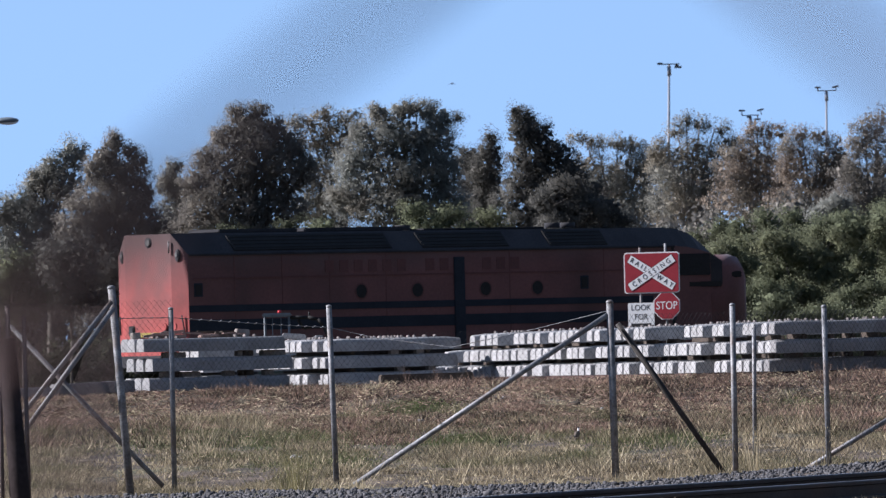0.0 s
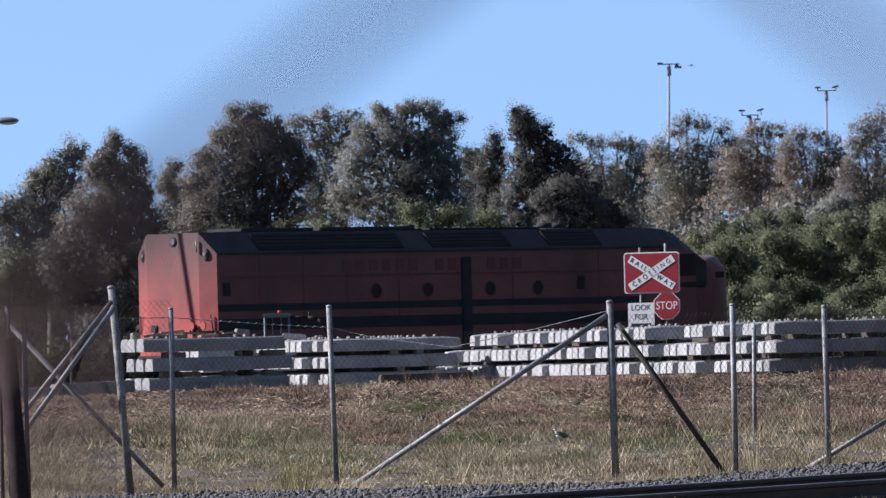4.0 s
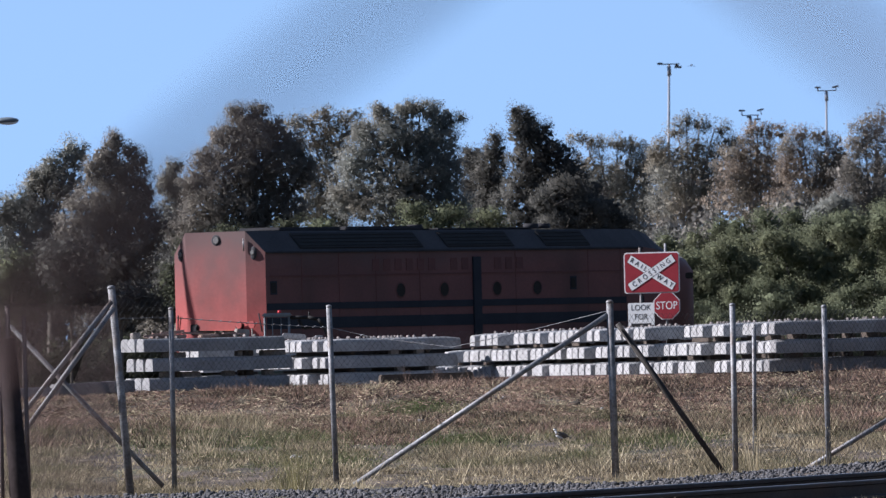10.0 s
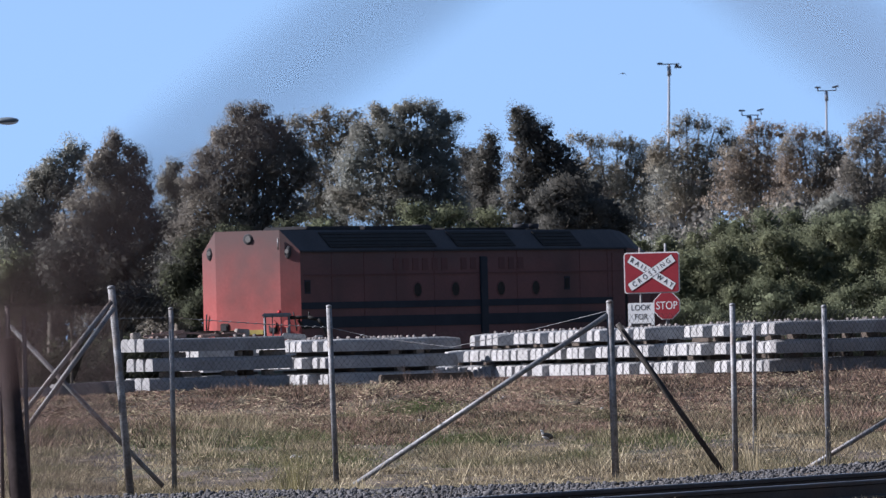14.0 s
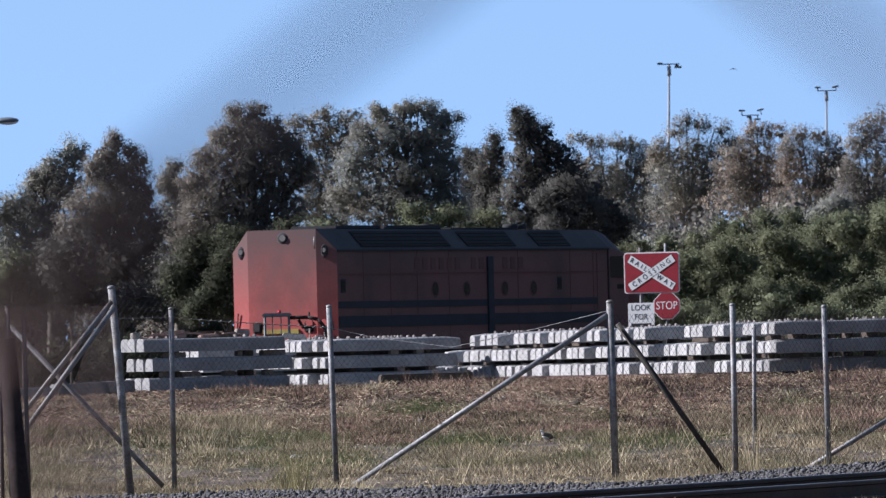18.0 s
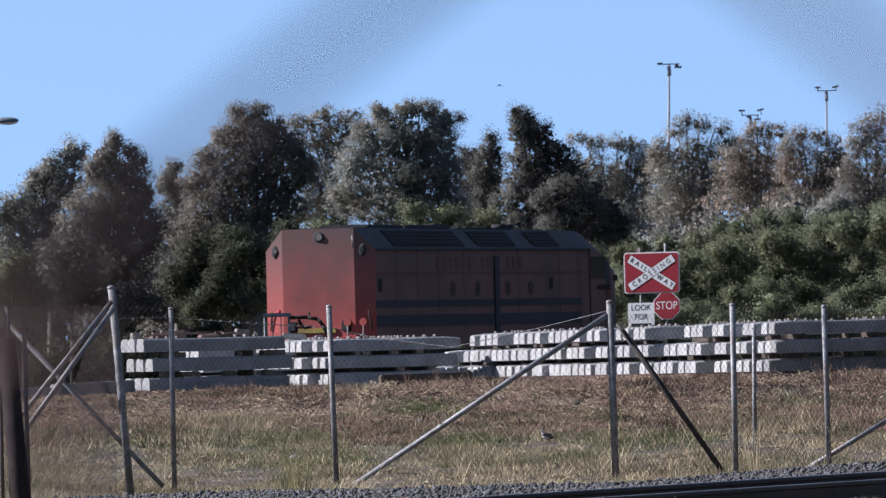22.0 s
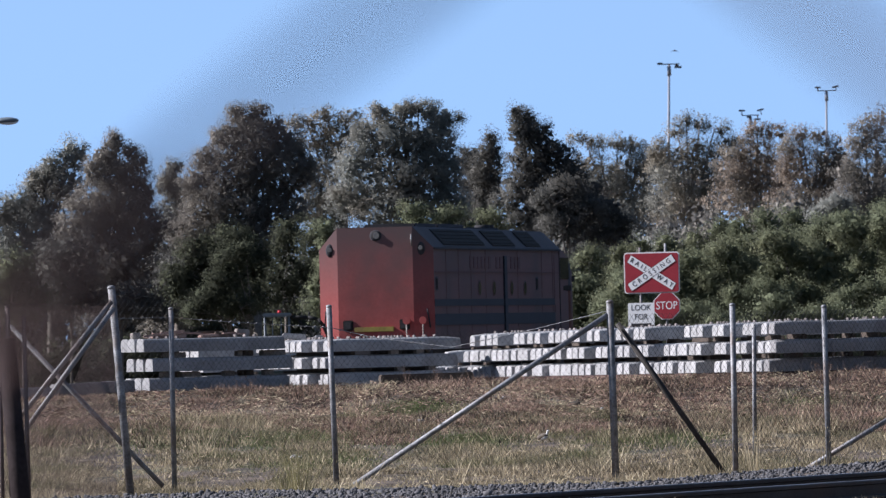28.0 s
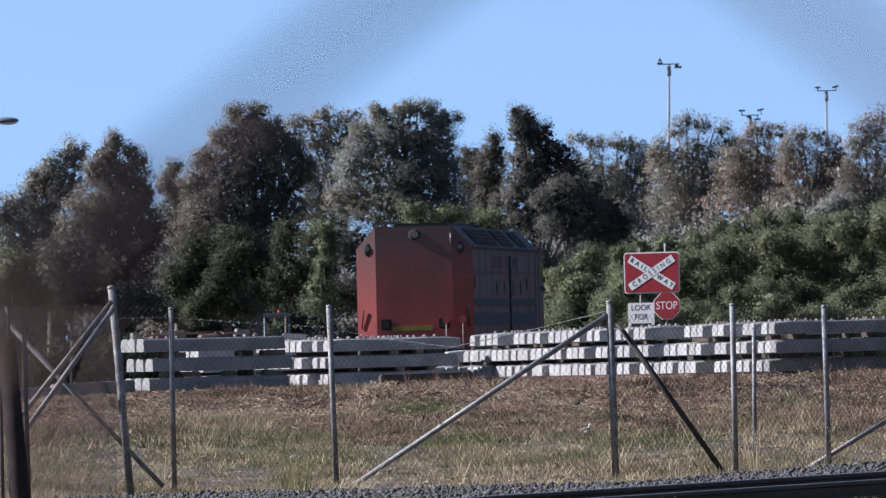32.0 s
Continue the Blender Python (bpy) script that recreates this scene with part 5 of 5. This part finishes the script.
# undergrowth that closes the view under the crowns
rnd = random.Random(77)
for i in range(22):
    x = -14.5 + 1.4 * i
    h = rnd.uniform(3.4, 5.2)
    kind = rnd.choice(("DARK", "DARK", "GREY", "OLIVE"))
    tree(kind, x, rnd.uniform(312, 322), tuple((rnd.uniform(-0.9, 0.9), h * u, rnd.uniform(0.9, 1.3), h * 0.24) for u in (0.08, 0.25, 0.45, 0.7, 0.85)), 300 + i, "shrub", 22, 0.36, 0.14)
for i in range(14):
    x = 5.0 + 1.15 * i
    h = rnd.uniform(4.6, 6.2)
    kind = rnd.choice(("PALE", "OLIVE", "DARK", "OLIVE"))
    tree(kind, x, rnd.uniform(350, 366), tuple((rnd.uniform(-0.8, 0.8), h * u, rnd.uniform(0.9, 1.2), h * 0.2) for u in (0.2, 0.45, 0.68, 0.86)), 400 + i, "shrub", 28, 0.36, 0.13, BARK_PALE)


for i in range(20):
    x = -14.6 + 1.55 * i
    h = rnd.uniform(1.9, 2.7)
    # deep green on the left stands in for shade under the trees
    tree("DEEP" if x < -5 else rnd.choice(("DARK", "DARK", "OLIVE")), x, rnd.uniform(294, 302), tuple((rnd.uniform(-0.8, 0.8), h * u, rnd.uniform(0.8, 1.1), h * 0.3) for u in (0.12, 0.3, 0.5, 0.7)), 500 + i, "shrub", 26, 0.32, 0.12)
# unseen belts of leaves, added round the yard to hold off low sky light
for name_at, (ax, ay, bx, by, hh) in enumerate(((24, 90, 27, 345, 11), (-36, 120, -33, 360, 12), (-70, -28, 70, -24, 12), (70, -24, 60, 130, 11), (-70, -28, -60, 140, 10))):
    rng = np.random.default_rng(600 + name_at)
    n = 90
    t = (np.arange(n) + 0.5) / n
    lobes = [(u * math.hypot(bx - ax, by - ay), hh * rng.uniform(0.25, 0.78), math.hypot(bx - ax, by - ay) / n * 2.2, hh * 0.24) for u in t for _ in range(2)]
    v, f, _ = leaf_cloud(lobes, rng, 9, 1.6, 1.3, 0.3, 0.25, 0)
    w = tagged(new("far_woods", arrays("far_woods", v, f, LEAF_DARK)), "unseen dark tree belt added to block low sky light", "trees", kind="stuff")
    w.matrix_basis = pose(ax, ay, -0.3, 0, 0, math.degrees(math.atan2(by - ay, bx - ax)))
for name_at, (ax, bx, y, hh, mat) in enumerate(((-24, 26, 345, 6.3, LEAF_OLIVE), (5, 30, 420, 8.8, LEAF_FAR))):
    rng = np.random.default_rng(700 + name_at)
    lobes = [(u, hh * rng.uniform(0.12, 0.8), 1.2, hh * 0.2) for u in np.arange(0, bx - ax, 0.4)]
    v, f, _ = leaf_cloud(lobes, rng, 22, 0.55, 0.18, 0.8, 4, 20)
    w = tagged(new("far_woods", arrays("far_woods", v, f, mat)), "low belt of far scrub behind the trees", "scrub", kind="stuff")
    w.matrix_basis = pose(ax, y, -0.3)


# ---- grass, weeds and ballast ----
def patchiness(x, y, sx=0.8, sy=0.16, seed=0.3):
    return np.array([noise.noise(Vector((a * sx, b * sy, seed))) + 0.5 * noise.noise(Vector((a * sx * 3.1, b * sy * 3.1, seed + 4))) for a, b in zip(x, y)])


def tufts(n, per, y0, y1, h, w, spread, rng, seed=0.3, bare=-0.35):
    """Tufts of narrow blades that lean outwards, thick in some patches and thin in others."""
    y = rng.uniform(y0, y1, n)
    x = rng.uniform(-1, 1, n) * (0.0447 * y + 0.8)
    p = patchiness(x, y, seed=seed)
    keep = (y > ballast_edge(x) + 0.2) & (p > bare)
    x, y, p = x[keep], y[keep], p[keep]
    size = np.clip(1 + 1.7 * p, 0.3, 2.6) * rng.uniform(0.6, 1.5, len(x))
    cnt = rng.poisson(per, len(x))
    x, y, size = np.repeat(x, cnt), np.repeat(y, cnt), np.repeat(size, cnt)
    n = len(x)
    out = rng.normal(size=(n, 2))
    x, y = x + out[:, 0] * spread * size, y + out[:, 1] * spread * size
    hh = rng.uniform(0.35, 1.25, n) * h * size
    a = rng.uniform(0, math.tau, n)
    base = np.stack([x, y, ground_height(x, y) - 0.01], 1)
    across = np.stack([np.cos(a), np.sin(a), np.zeros(n)], 1) * (w * rng.uniform(0.6, 1.4, n))[:, None]
    tip = base + np.stack([out[:, 0] * hh * 0.55, out[:, 1] * hh * 0.55, hh], 1)
    v = np.stack([base - across, base + across, tip], 1).reshape(-1, 3)
    return v, np.arange(3 * n).reshape(-1, 3)


def straws(n, y0, y1, length, w, rng, banked=False):
    """Dead stalks lying about on the ground."""
    y = rng.triangular(y0, y1 - 6, y1, n) if banked else rng.uniform(y0, y1, n)
    x = rng.uniform(-1, 1, n) * (0.0447 * y + 0.8)
    thick = patchiness(x, y, 1.6, 0.5, 3.1) > rng.uniform(-0.45, 0.25, n)
    x, y = x[thick], y[thick]
    keep = y > ballast_edge(x) + 0.6
    x, y = x[keep], y[keep]
    n = len(x)
    a = rng.uniform(0, math.tau, n)
    ln = (length * rng.uniform(0.5, 1.5, n))[:, None]
    d = np.stack([np.cos(a), np.sin(a), rng.normal(size=n) * 0.35], 1) * ln / 2
    c = np.stack([x, y, ground_height(x, y) + rng.uniform(0.005, 0.07, n)], 1)
    up = np.array([0, 0, 1]) * (w * rng.uniform(0.6, 1.4, n))[:, None]
    v = np.stack([c - d - up, c + d - up, c + d + up, c - d + up], 1).reshape(-1, 3)
    return v, np.arange(4 * n).reshape(-1, 4)


rng = np.random.default_rng(7)
v, f = tufts(19000, 15, 101, 150, 0.066, 0.0060, 0.05, rng)
tagged(new("grass", arrays("grass", v, f, GRASS)), "short dry grass tufts with green patches", "grass", kind="stuff")
v, f = tufts(9500, 15, 138, 164, 0.070, 0.006, 0.06, rng, 2.7)
tagged(new("dead_grass", arrays("dead_grass", v, f, MULCH)), "brown flattened dead grass on the bank", "dead grass", kind="stuff")
v, f = straws(30000, 138, 163, 0.105, 0.0036, rng, True)
tagged(new("brown_straw", arrays("brown_straw", v, f, MULCH)), "brown dead stalks lying on the bank", "dead grass", kind="stuff")
v, f = straws(10000, 102, 163, 0.07, 0.0026, rng)
v2, f2 = straws(7000, 143, 163, 0.10, 0.0036, rng, True)
f = np.concatenate([f, f2 + len(v)])
v = np.concatenate([v, v2])
tagged(new("pale_straw", arrays("pale_straw", v, f, STEM)), "pale straw lying in the grass", "straw", kind="stuff")
v, f = tufts(4200, 11, 102, 161, 0.070, 0.0075, 0.030, rng, 8.3, -0.1)
tagged(new("straw_tufts", arrays("straw_tufts", v, f, STEM)), "bright straw-coloured tufts in the grass", "grass", kind="stuff")
v, f = tufts(4200, 9, 136, 163, 0.060, 0.010, 0.030, rng, 9.7, 0.05)
tagged(new("dark_litter", arrays("dark_litter", v, f, EARTH)), "dark dead litter on the bank", "dead grass", kind="stuff")
v, f = tufts(260, 9, 104, 161, 0.20, 0.0035, 0.03, rng, 5.1, 0.0)
tagged(new("dry_stems", arrays("dry_stems", v, f, STEM)), "pale dry seed stems standing in the grass", "grass", kind="stuff")


def green_patch(x, y, rx, ry, n, seed):
    """A flat patch of short living grass."""
    r = np.random.default_rng(seed)
    d = r.normal(size=(n, 2)) * np.array([rx, ry]) * 0.5
    px_, py_ = x + d[:, 0], y + d[:, 1]
    h = r.uniform(0.035, 0.10, n)
    a = r.uniform(0, math.tau, n)
    base = np.stack([px_ - x, py_ - y, ground_height(px_, py_) - 0.005], 1)
    ac = np.stack([np.cos(a), np.sin(a), np.zeros(n)], 1) * 0.006
    tip = base + np.stack([r.normal(size=n) * h * 0.7, r.normal(size=n) * h * 0.7, h], 1)
    ob = tagged(new("green_grass", arrays("green_grass", np.stack([base - ac, base + ac, tip], 1).reshape(-1, 3), np.arange(3 * n).reshape(-1, 3), GREEN_GRASS)), "patch of short green grass in the dry field", "grass", kind="stuff")
    ob.matrix_basis = pose(x, y, 0)


for k, (x, y, rx, ry, n) in enumerate(((-3.9, 143.0, 1.1, 3.0, 2600), (-2.75, 142.2, 1.3, 2.6, 3600), (-3.2, 139.0, 2.2, 5.0, 2600), (-0.45, 151.0, 0.6, 2.6, 1800), (0.35, 138.2, 0.9, 3.0, 2200), (-1.7, 130.0, 0.9, 5.0, 1600), (2.9, 134.0, 0.8, 4.0, 1200), (5.2, 150.0, 0.7, 3.0, 900))):
    green_patch(x, y, rx, ry, int(1.6 * n), 900 + k)


def weed(x, y, h, n, spread, mat, label, seed, heads=0.0):
    """A clump of tall stalks, some with seed heads."""
    r = np.random.default_rng(seed)
    d = r.normal(size=(n, 2)) * spread
    hh = r.uniform(0.45, 1.0, n) * h
    foot = np.stack([d[:, 0] * 0.35, d[:, 1] * 0.35, np.full(n, -0.02)], 1)
    tip = np.stack([d[:, 0], d[:, 1], hh], 1)
    a = r.uniform(0, math.tau, n)
    ac = np.stack([np.cos(a), np.sin(a), np.zeros(n)], 1) * 0.004
    v = np.stack([foot - ac, foot + ac, tip + ac * 0.4, tip - ac * 0.4], 1).reshape(-1, 3)
    f = np.arange(4 * n).reshape(-1, 4)
    if heads:
        k = n * 6
        c = np.repeat(tip, 6, 0) + r.normal(size=(k, 3)) * heads * np.array([0.6, 0.6, 1.2])
        u, w = r.normal(size=(k, 3)) * 0.007, r.normal(size=(k, 3)) * 0.004
        v = np.concatenate([v, np.stack([c - u, c + w, c + u, c - w], 1).reshape(-1, 3)])
        f = np.arange(len(v)).reshape(-1, 4)
    ob = tagged(new("weed", arrays("weed", v, f, mat)), label, "weed", "weeds in the grass", "stuff")
    ob.matrix_basis = pose(x, y, float(ground_height(x, y)))
    return ob


weed(-1.62, 112.0, 0.55, 70, 0.15, OLIVE_STEM, "tall yellowish weed clump in the grass", 1, 0.05)
weed(-1.80, 113.0, 0.40, 40, 0.14, OLIVE_STEM, "low yellowish weed clump in the grass", 2, 0.04)
weed(3.12, 78.0, 0.28, 90, 0.16, STEM, "dry grass clump beside the rails", 3)
weed(3.38, 79.0, 0.34, 90, 0.16, STEM, "dry grass clump beside the rails", 4)
weed(2.75, 82.0, 0.20, 24, 0.14, STEM, "thin dry stalks between the rails", 5)
weed(1.75, 84.0, 0.22, 10, 0.14, STEM, "thin dry stalks between the rails", 6)
weed(3.55, 116.0, 0.75, 16, 0.10, STEM, "tall dry stalks by the fence", 7, 0.02)
weed(4.30, 116.0, 0.60, 16, 0.12, STEM, "tall dry stalks by the fence", 8, 0.02)
weed(-0.62, 165.5, 0.30, 14, 0.06, MULCH, "dark dead weed before the stack", 9, 0.02)
weed(-0.10, 165.2, 0.26, 14, 0.06, MULCH, "dark dead weed before the stack", 10, 0.02)
weed(-3.05, 157.0, 0.32, 26, 0.10, MULCH, "dark dead weed before the stack", 11, 0.02)
weed(5.9, 159.0, 0.24, 30, 0.16, MULCH, "dark dead weed before the stack", 12, 0.02)
weed(6.5, 159.0, 0.22, 30, 0.16, MULCH, "dark dead weed before the stack", 13, 0.02)
bm = egg(bmesh.new(), 0.10, 0.08, 0.07, (0, 0, 0.02), None, 10)
clod = random.Random(8)
for vert in bm.verts:
    vert.co *= 1 + clod.uniform(-0.2, 0.2)
solid("earth_clod", bm, EARTH, pose(1.92, 149.5, float(ground_height(1.92, 149.5))), "dark clod of earth on the grassy bank", "clod")
rnd = random.Random(15)
for x, y, sz in ((-1.95, 130.0, 0.07), (-1.86, 130.3, 0.05), (-0.35, 146.0, 0.06), (2.3, 148.0, 0.05), (0.9, 152.5, 0.06)):
    bm = egg(bmesh.new(), sz, sz * 0.8, sz * 0.6, (0, 0, sz * 0.35), None, 10)
    for vert in bm.verts:
        vert.co *= 1 + rnd.uniform(-0.16, 0.16)
    solid("pale_stone", bm, CONCRETE, pose(x, y, float(ground_height(x, y)), 0, 0, rnd.uniform(0, 90)), "small pale stone lying in the grass", "stone", "stones in the grass")


def stones(n, rng):
    """Crushed rock: jittered twenty-sided lumps lying on the ballast."""
    g = (1 + 5 ** 0.5) / 2
    ico = np.array([(-1, g, 0), (1, g, 0), (-1, -g, 0), (1, -g, 0), (0, -1, g), (0, 1, g), (0, -1, -g), (0, 1, -g), (g, 0, -1), (g, 0, 1), (-g, 0, -1), (-g, 0, 1)]) / 1.9
    tri = np.array([(0, 11, 5), (0, 5, 1), (0, 1, 7), (0, 7, 10), (0, 10, 11), (1, 5, 9), (5, 11, 4), (11, 10, 2), (10, 7, 6), (7, 1, 8), (3, 9, 4), (3, 4, 2), (3, 2, 6), (3, 6, 8), (3, 8, 9), (4, 9, 5), (2, 4, 11), (6, 2, 10), (8, 6, 7), (9, 8, 1)])
    along, q = rng.uniform(-2, 27, n), rng.uniform(0.15, 8.2, n)
    left = np.array([-RAIL_DIR.y, RAIL_DIR.x])
    x = RAIL_A.x + RAIL_DIR.x * along + left[0] * q
    y = RAIL_A.y + RAIL_DIR.y * along + left[1] * q
    inside = (y < ballast_edge(x) + rng.uniform(-0.4, 0.5, n)) & (np.abs(x) < 0.0447 * y + 0.3)
    x, y = x[inside], y[inside]
    n = len(x)
    s = rng.uniform(0.012, 0.030, n)
    z = ground_height(x, y) + s * rng.uniform(-0.35, 0.35, n)
    p = ico[None] * rng.uniform(0.35, 1.5, (n, 12, 1)) * (s[:, None] * rng.uniform(0.45, 1.3, (n, 3)))[:, None, :]
    v = (p + np.stack([x, y, z], 1)[:, None]).reshape(-1, 3)
    f = (tri[None] + 12 * np.arange(n)[:, None, None]).reshape(-1, 3)
    return v, f


v, f = stones(22000, rng)
tagged(new("ballast", arrays("ballast", v, f, STONE)), "grey crushed rock ballast beside the rails", "ballast", kind="stuff")


# ---- birds ----
def lapwing():
    b = thing("bird", (1.79, 138.0, -0.02), "brown and white long-legged bird standing in the grass", "bird")
    b.scale = (0.64, 0.64, 0.64)
    body = egg(bmesh.new(), 0.135, 0.06, 0.065, (0, 0, 0.17), Matrix.Rotation(radians(-14), 4, "Y"))
    part("back", body, FEATHER_BROWN, b, "brown back and wings")
    part("belly", egg(bmesh.new(), 0.095, 0.052, 0.05, (0.035, 0, 0.148), Matrix.Rotation(radians(-20), 4, "Y")), FEATHER_WHITE, b, "white belly")
    part("tail", box(bmesh.new(), 0.10, 0.05, 0.012, (-0.16, 0, 0.13), Matrix.Rotation(radians(-14), 4, "Y"), 0.004), FEATHER_BLACK, b)
    part("neck", tube(bmesh.new(), (0.09, 0, 0.18), (0.125, 0, 0.265), 0.032, 0.022, 10), FEATHER_WHITE, b)
    head = part("head", egg(bmesh.new(), 0.036, 0.026, 0.028, (0.135, 0, 0.285)), FEATHER_WHITE, b)
    part("crown", egg(bmesh.new(), 0.03, 0.024, 0.014, (0.13, 0, 0.303)), FEATHER_BLACK, head)
    part("beak", tube(bmesh.new(), (0.165, 0, 0.283), (0.205, 0, 0.277), 0.008, 0.002, 8), YELLOW, head)
    for y in (-0.025, 0.025):
        part("leg", tube(bmesh.new(), (0.01, y, 0.0), (0.0, y, 0.13), 0.005, 0.006, 6), RUST, b)
    return b


def flyer():
    b = thing("flying_bird", (0.76, 498.0, 13.9), "small dark bird circling in the sky", "bird")
    b.scale = (0.85, 0.85, 0.85)
    part("body", egg(bmesh.new(), 0.13, 0.05, 0.05), FEATHER_BLACK, b)
    part("tail", box(bmesh.new(), 0.10, 0.05, 0.01, (-0.15, 0, 0)), FEATHER_BLACK, b)
    wings = []
    for side in (-1, 1):
        bm = bmesh.new()
        loft(bm, [[(0.06, 0, 0.006), (-0.06, 0, 0.006), (-0.06, 0, -0.006), (0.06, 0, -0.006)], [(0.05, side * 0.12, 0.005), (-0.05, side * 0.12, 0.005), (-0.05, side * 0.12, -0.005), (0.05, side * 0.12, -0.005)],
                  [(-0.03, side * 0.24, 0.003), (-0.07, side * 0.24, 0.003), (-0.07, side * 0.24, -0.003), (-0.03, side * 0.24, -0.003)]])
        w = part("wing", bm, FEATHER_BLACK, b)
        w.location = (0.01, side * 0.03, 0.02)
        wings.append((side, w))
    return b, wings


walker = lapwing()
bird, bird_wings = flyer()

FLIGHT_A = [(0.0, 0.76, 13.91), (0.5, 2.09, 14.02), (1.0, 3.75, 13.76), (1.5, 5.32, 13.49), (2.0, 7.31, 13.20), (2.5, 9.23, 13.40), (3.0, 10.96, 13.77), (3.5, 12.19, 14.21), (4.5, 12.56, 14.62), (5.5, 10.47, 14.09), (6.0, 9.08, 14.07), (6.5, 8.43, 14.50), (7.0, 8.69, 14.91), (7.5, 9.54, 14.66), (8.0, 10.67, 14.33), (8.5, 11.59, 14.25), (9.0, 12.34, 14.54), (9.5, 12.20, 14.40), (10.0, 12.53, 14.51), (10.5, 12.61, 15.12), (11.0, 12.51, 15.62), (11.5, 12.72, 15.47), (12.0, 12.10, 14.69), (12.5, 10.89, 14.38), (13.0, 9.86, 14.05), (13.5, 9.25, 14.06), (14.0, 9.14, 14.20), (14.5, 9.78, 14.33), (15.5, 10.98, 14.66), (16.5, 12.14, 14.38)]
FLIGHT_B = [(17.0, 12.44, 13.87), (17.5, 13.40, 13.82), (18.0, 14.58, 14.29), (18.5, 14.99, 14.95), (19.0, 14.94, 15.34), (19.5, 13.88, 15.06), (20.0, 11.89, 14.13), (20.5, 9.80, 13.74), (21.0, 7.41, 13.69), (21.5, 5.25, 13.86), (22.0, 3.08, 13.77), (22.5, 1.56, 13.81), (23.0, 1.02, 13.44), (23.5, 1.60, 13.39), (24.0, 3.24, 13.35), (24.5, 5.10, 13.30), (25.0, 7.26, 13.42), (25.5, 9.07, 13.73), (26.5, 11.59, 14.56), (27.5, 12.24, 15.01), (28.0, 11.72, 15.25), (28.5, 10.96, 14.85), (32.0, 10.96, 14.82)]


def sway(t, amount, lag):
    return amount * (math.sin(0.9 * (t - lag)) + 0.6 * math.sin(2.3 * (t - lag) + 1.1))


def motions():
    turns = [(0, 38.64), (4, 44.2), (8, 49.85), (12, 55.45), (16, 61.1), (20, 66.75), (24, 72.4), (28, 78.02), (32, 83.6)]
    walk(loco, [(t, pose(*PIVOT, 0, 0, a)) for t, a in turns])
    walk(table, [(t, pose(PIVOT[0], PIVOT[1], -1.3, 0, 0, a)) for t, a in turns])
    # the wader: seconds, x, heading
    strides = []
    steps = [(0.0, 1.79, 75), (0.6, 1.66, 120), (1.0, 1.62, 150), (2.0, 1.62, 165), (3.0, 1.58, 190), (11.0, 1.575, 190), (11.5, 1.50, 200), (12.0, 1.39, 205), (23.5, 1.39, 205), (24.0, 1.41, 190), (24.5, 1.38, 190),
             (25.0, 1.26, 230), (25.5, 1.25, 240), (27.5, 1.27, 290), (28.0, 1.32, 330), (28.5, 1.48, 350), (29.0, 1.61, 350), (29.5, 1.72, 350), (30.0, 1.80, 340), (31.0, 1.91, 320), (32.0, 1.92, 320)]
    for t, x, h in steps:
        y = 135.3 + 0.35 * max(0, t - 28)
        strides.append((t, pose(0.981 * x, y, float(ground_height(0.981 * x, y)) - 0.005, 0, 0, h)))
    walk(walker, strides)
    rows = []
    for t, x, z in FLIGHT_A + FLIGHT_B:
        perched = t >= 28.5
        rows.append((t, pose(x, 498.0, z, 0, -40 if perched else 0, -60 if perched else -70)))
    walk(bird, rows)
    for side, w in bird_wings:
        beats = []
        k = 0
        while k * 0.2 < 28.3:
            a = 38 if k % 2 else -22
            beats.append((k * 0.2, pose(0.01, side * 0.03, 0.02, side * a, 0, 0)))
            k += 1
        beats += [(28.6, pose(0.01, side * 0.03, 0.02, -side * 70, 0, 0)), (32.0, pose(0.01, side * 0.03, 0.02, -side * 70, 0, 0))]
        walk(w, beats)
    # the breeze in the nearer trees
    gust = {3: (0.22, 0.0), 5: (0.45, 0.6), 6: (0.35, 1.0), 7: (0.35, 1.4)}
    for i, (amount, lag) in gust.items():
        t0 = woods[i].matrix_basis.translation.copy()
        walk(woods[i], [(k, pose(*t0, 0, sway(k, amount, lag) + 0.5 * amount * math.exp(-((k - 7) / 4.0) ** 2), 0)) for k in range(0, 33, 1)])


motions()
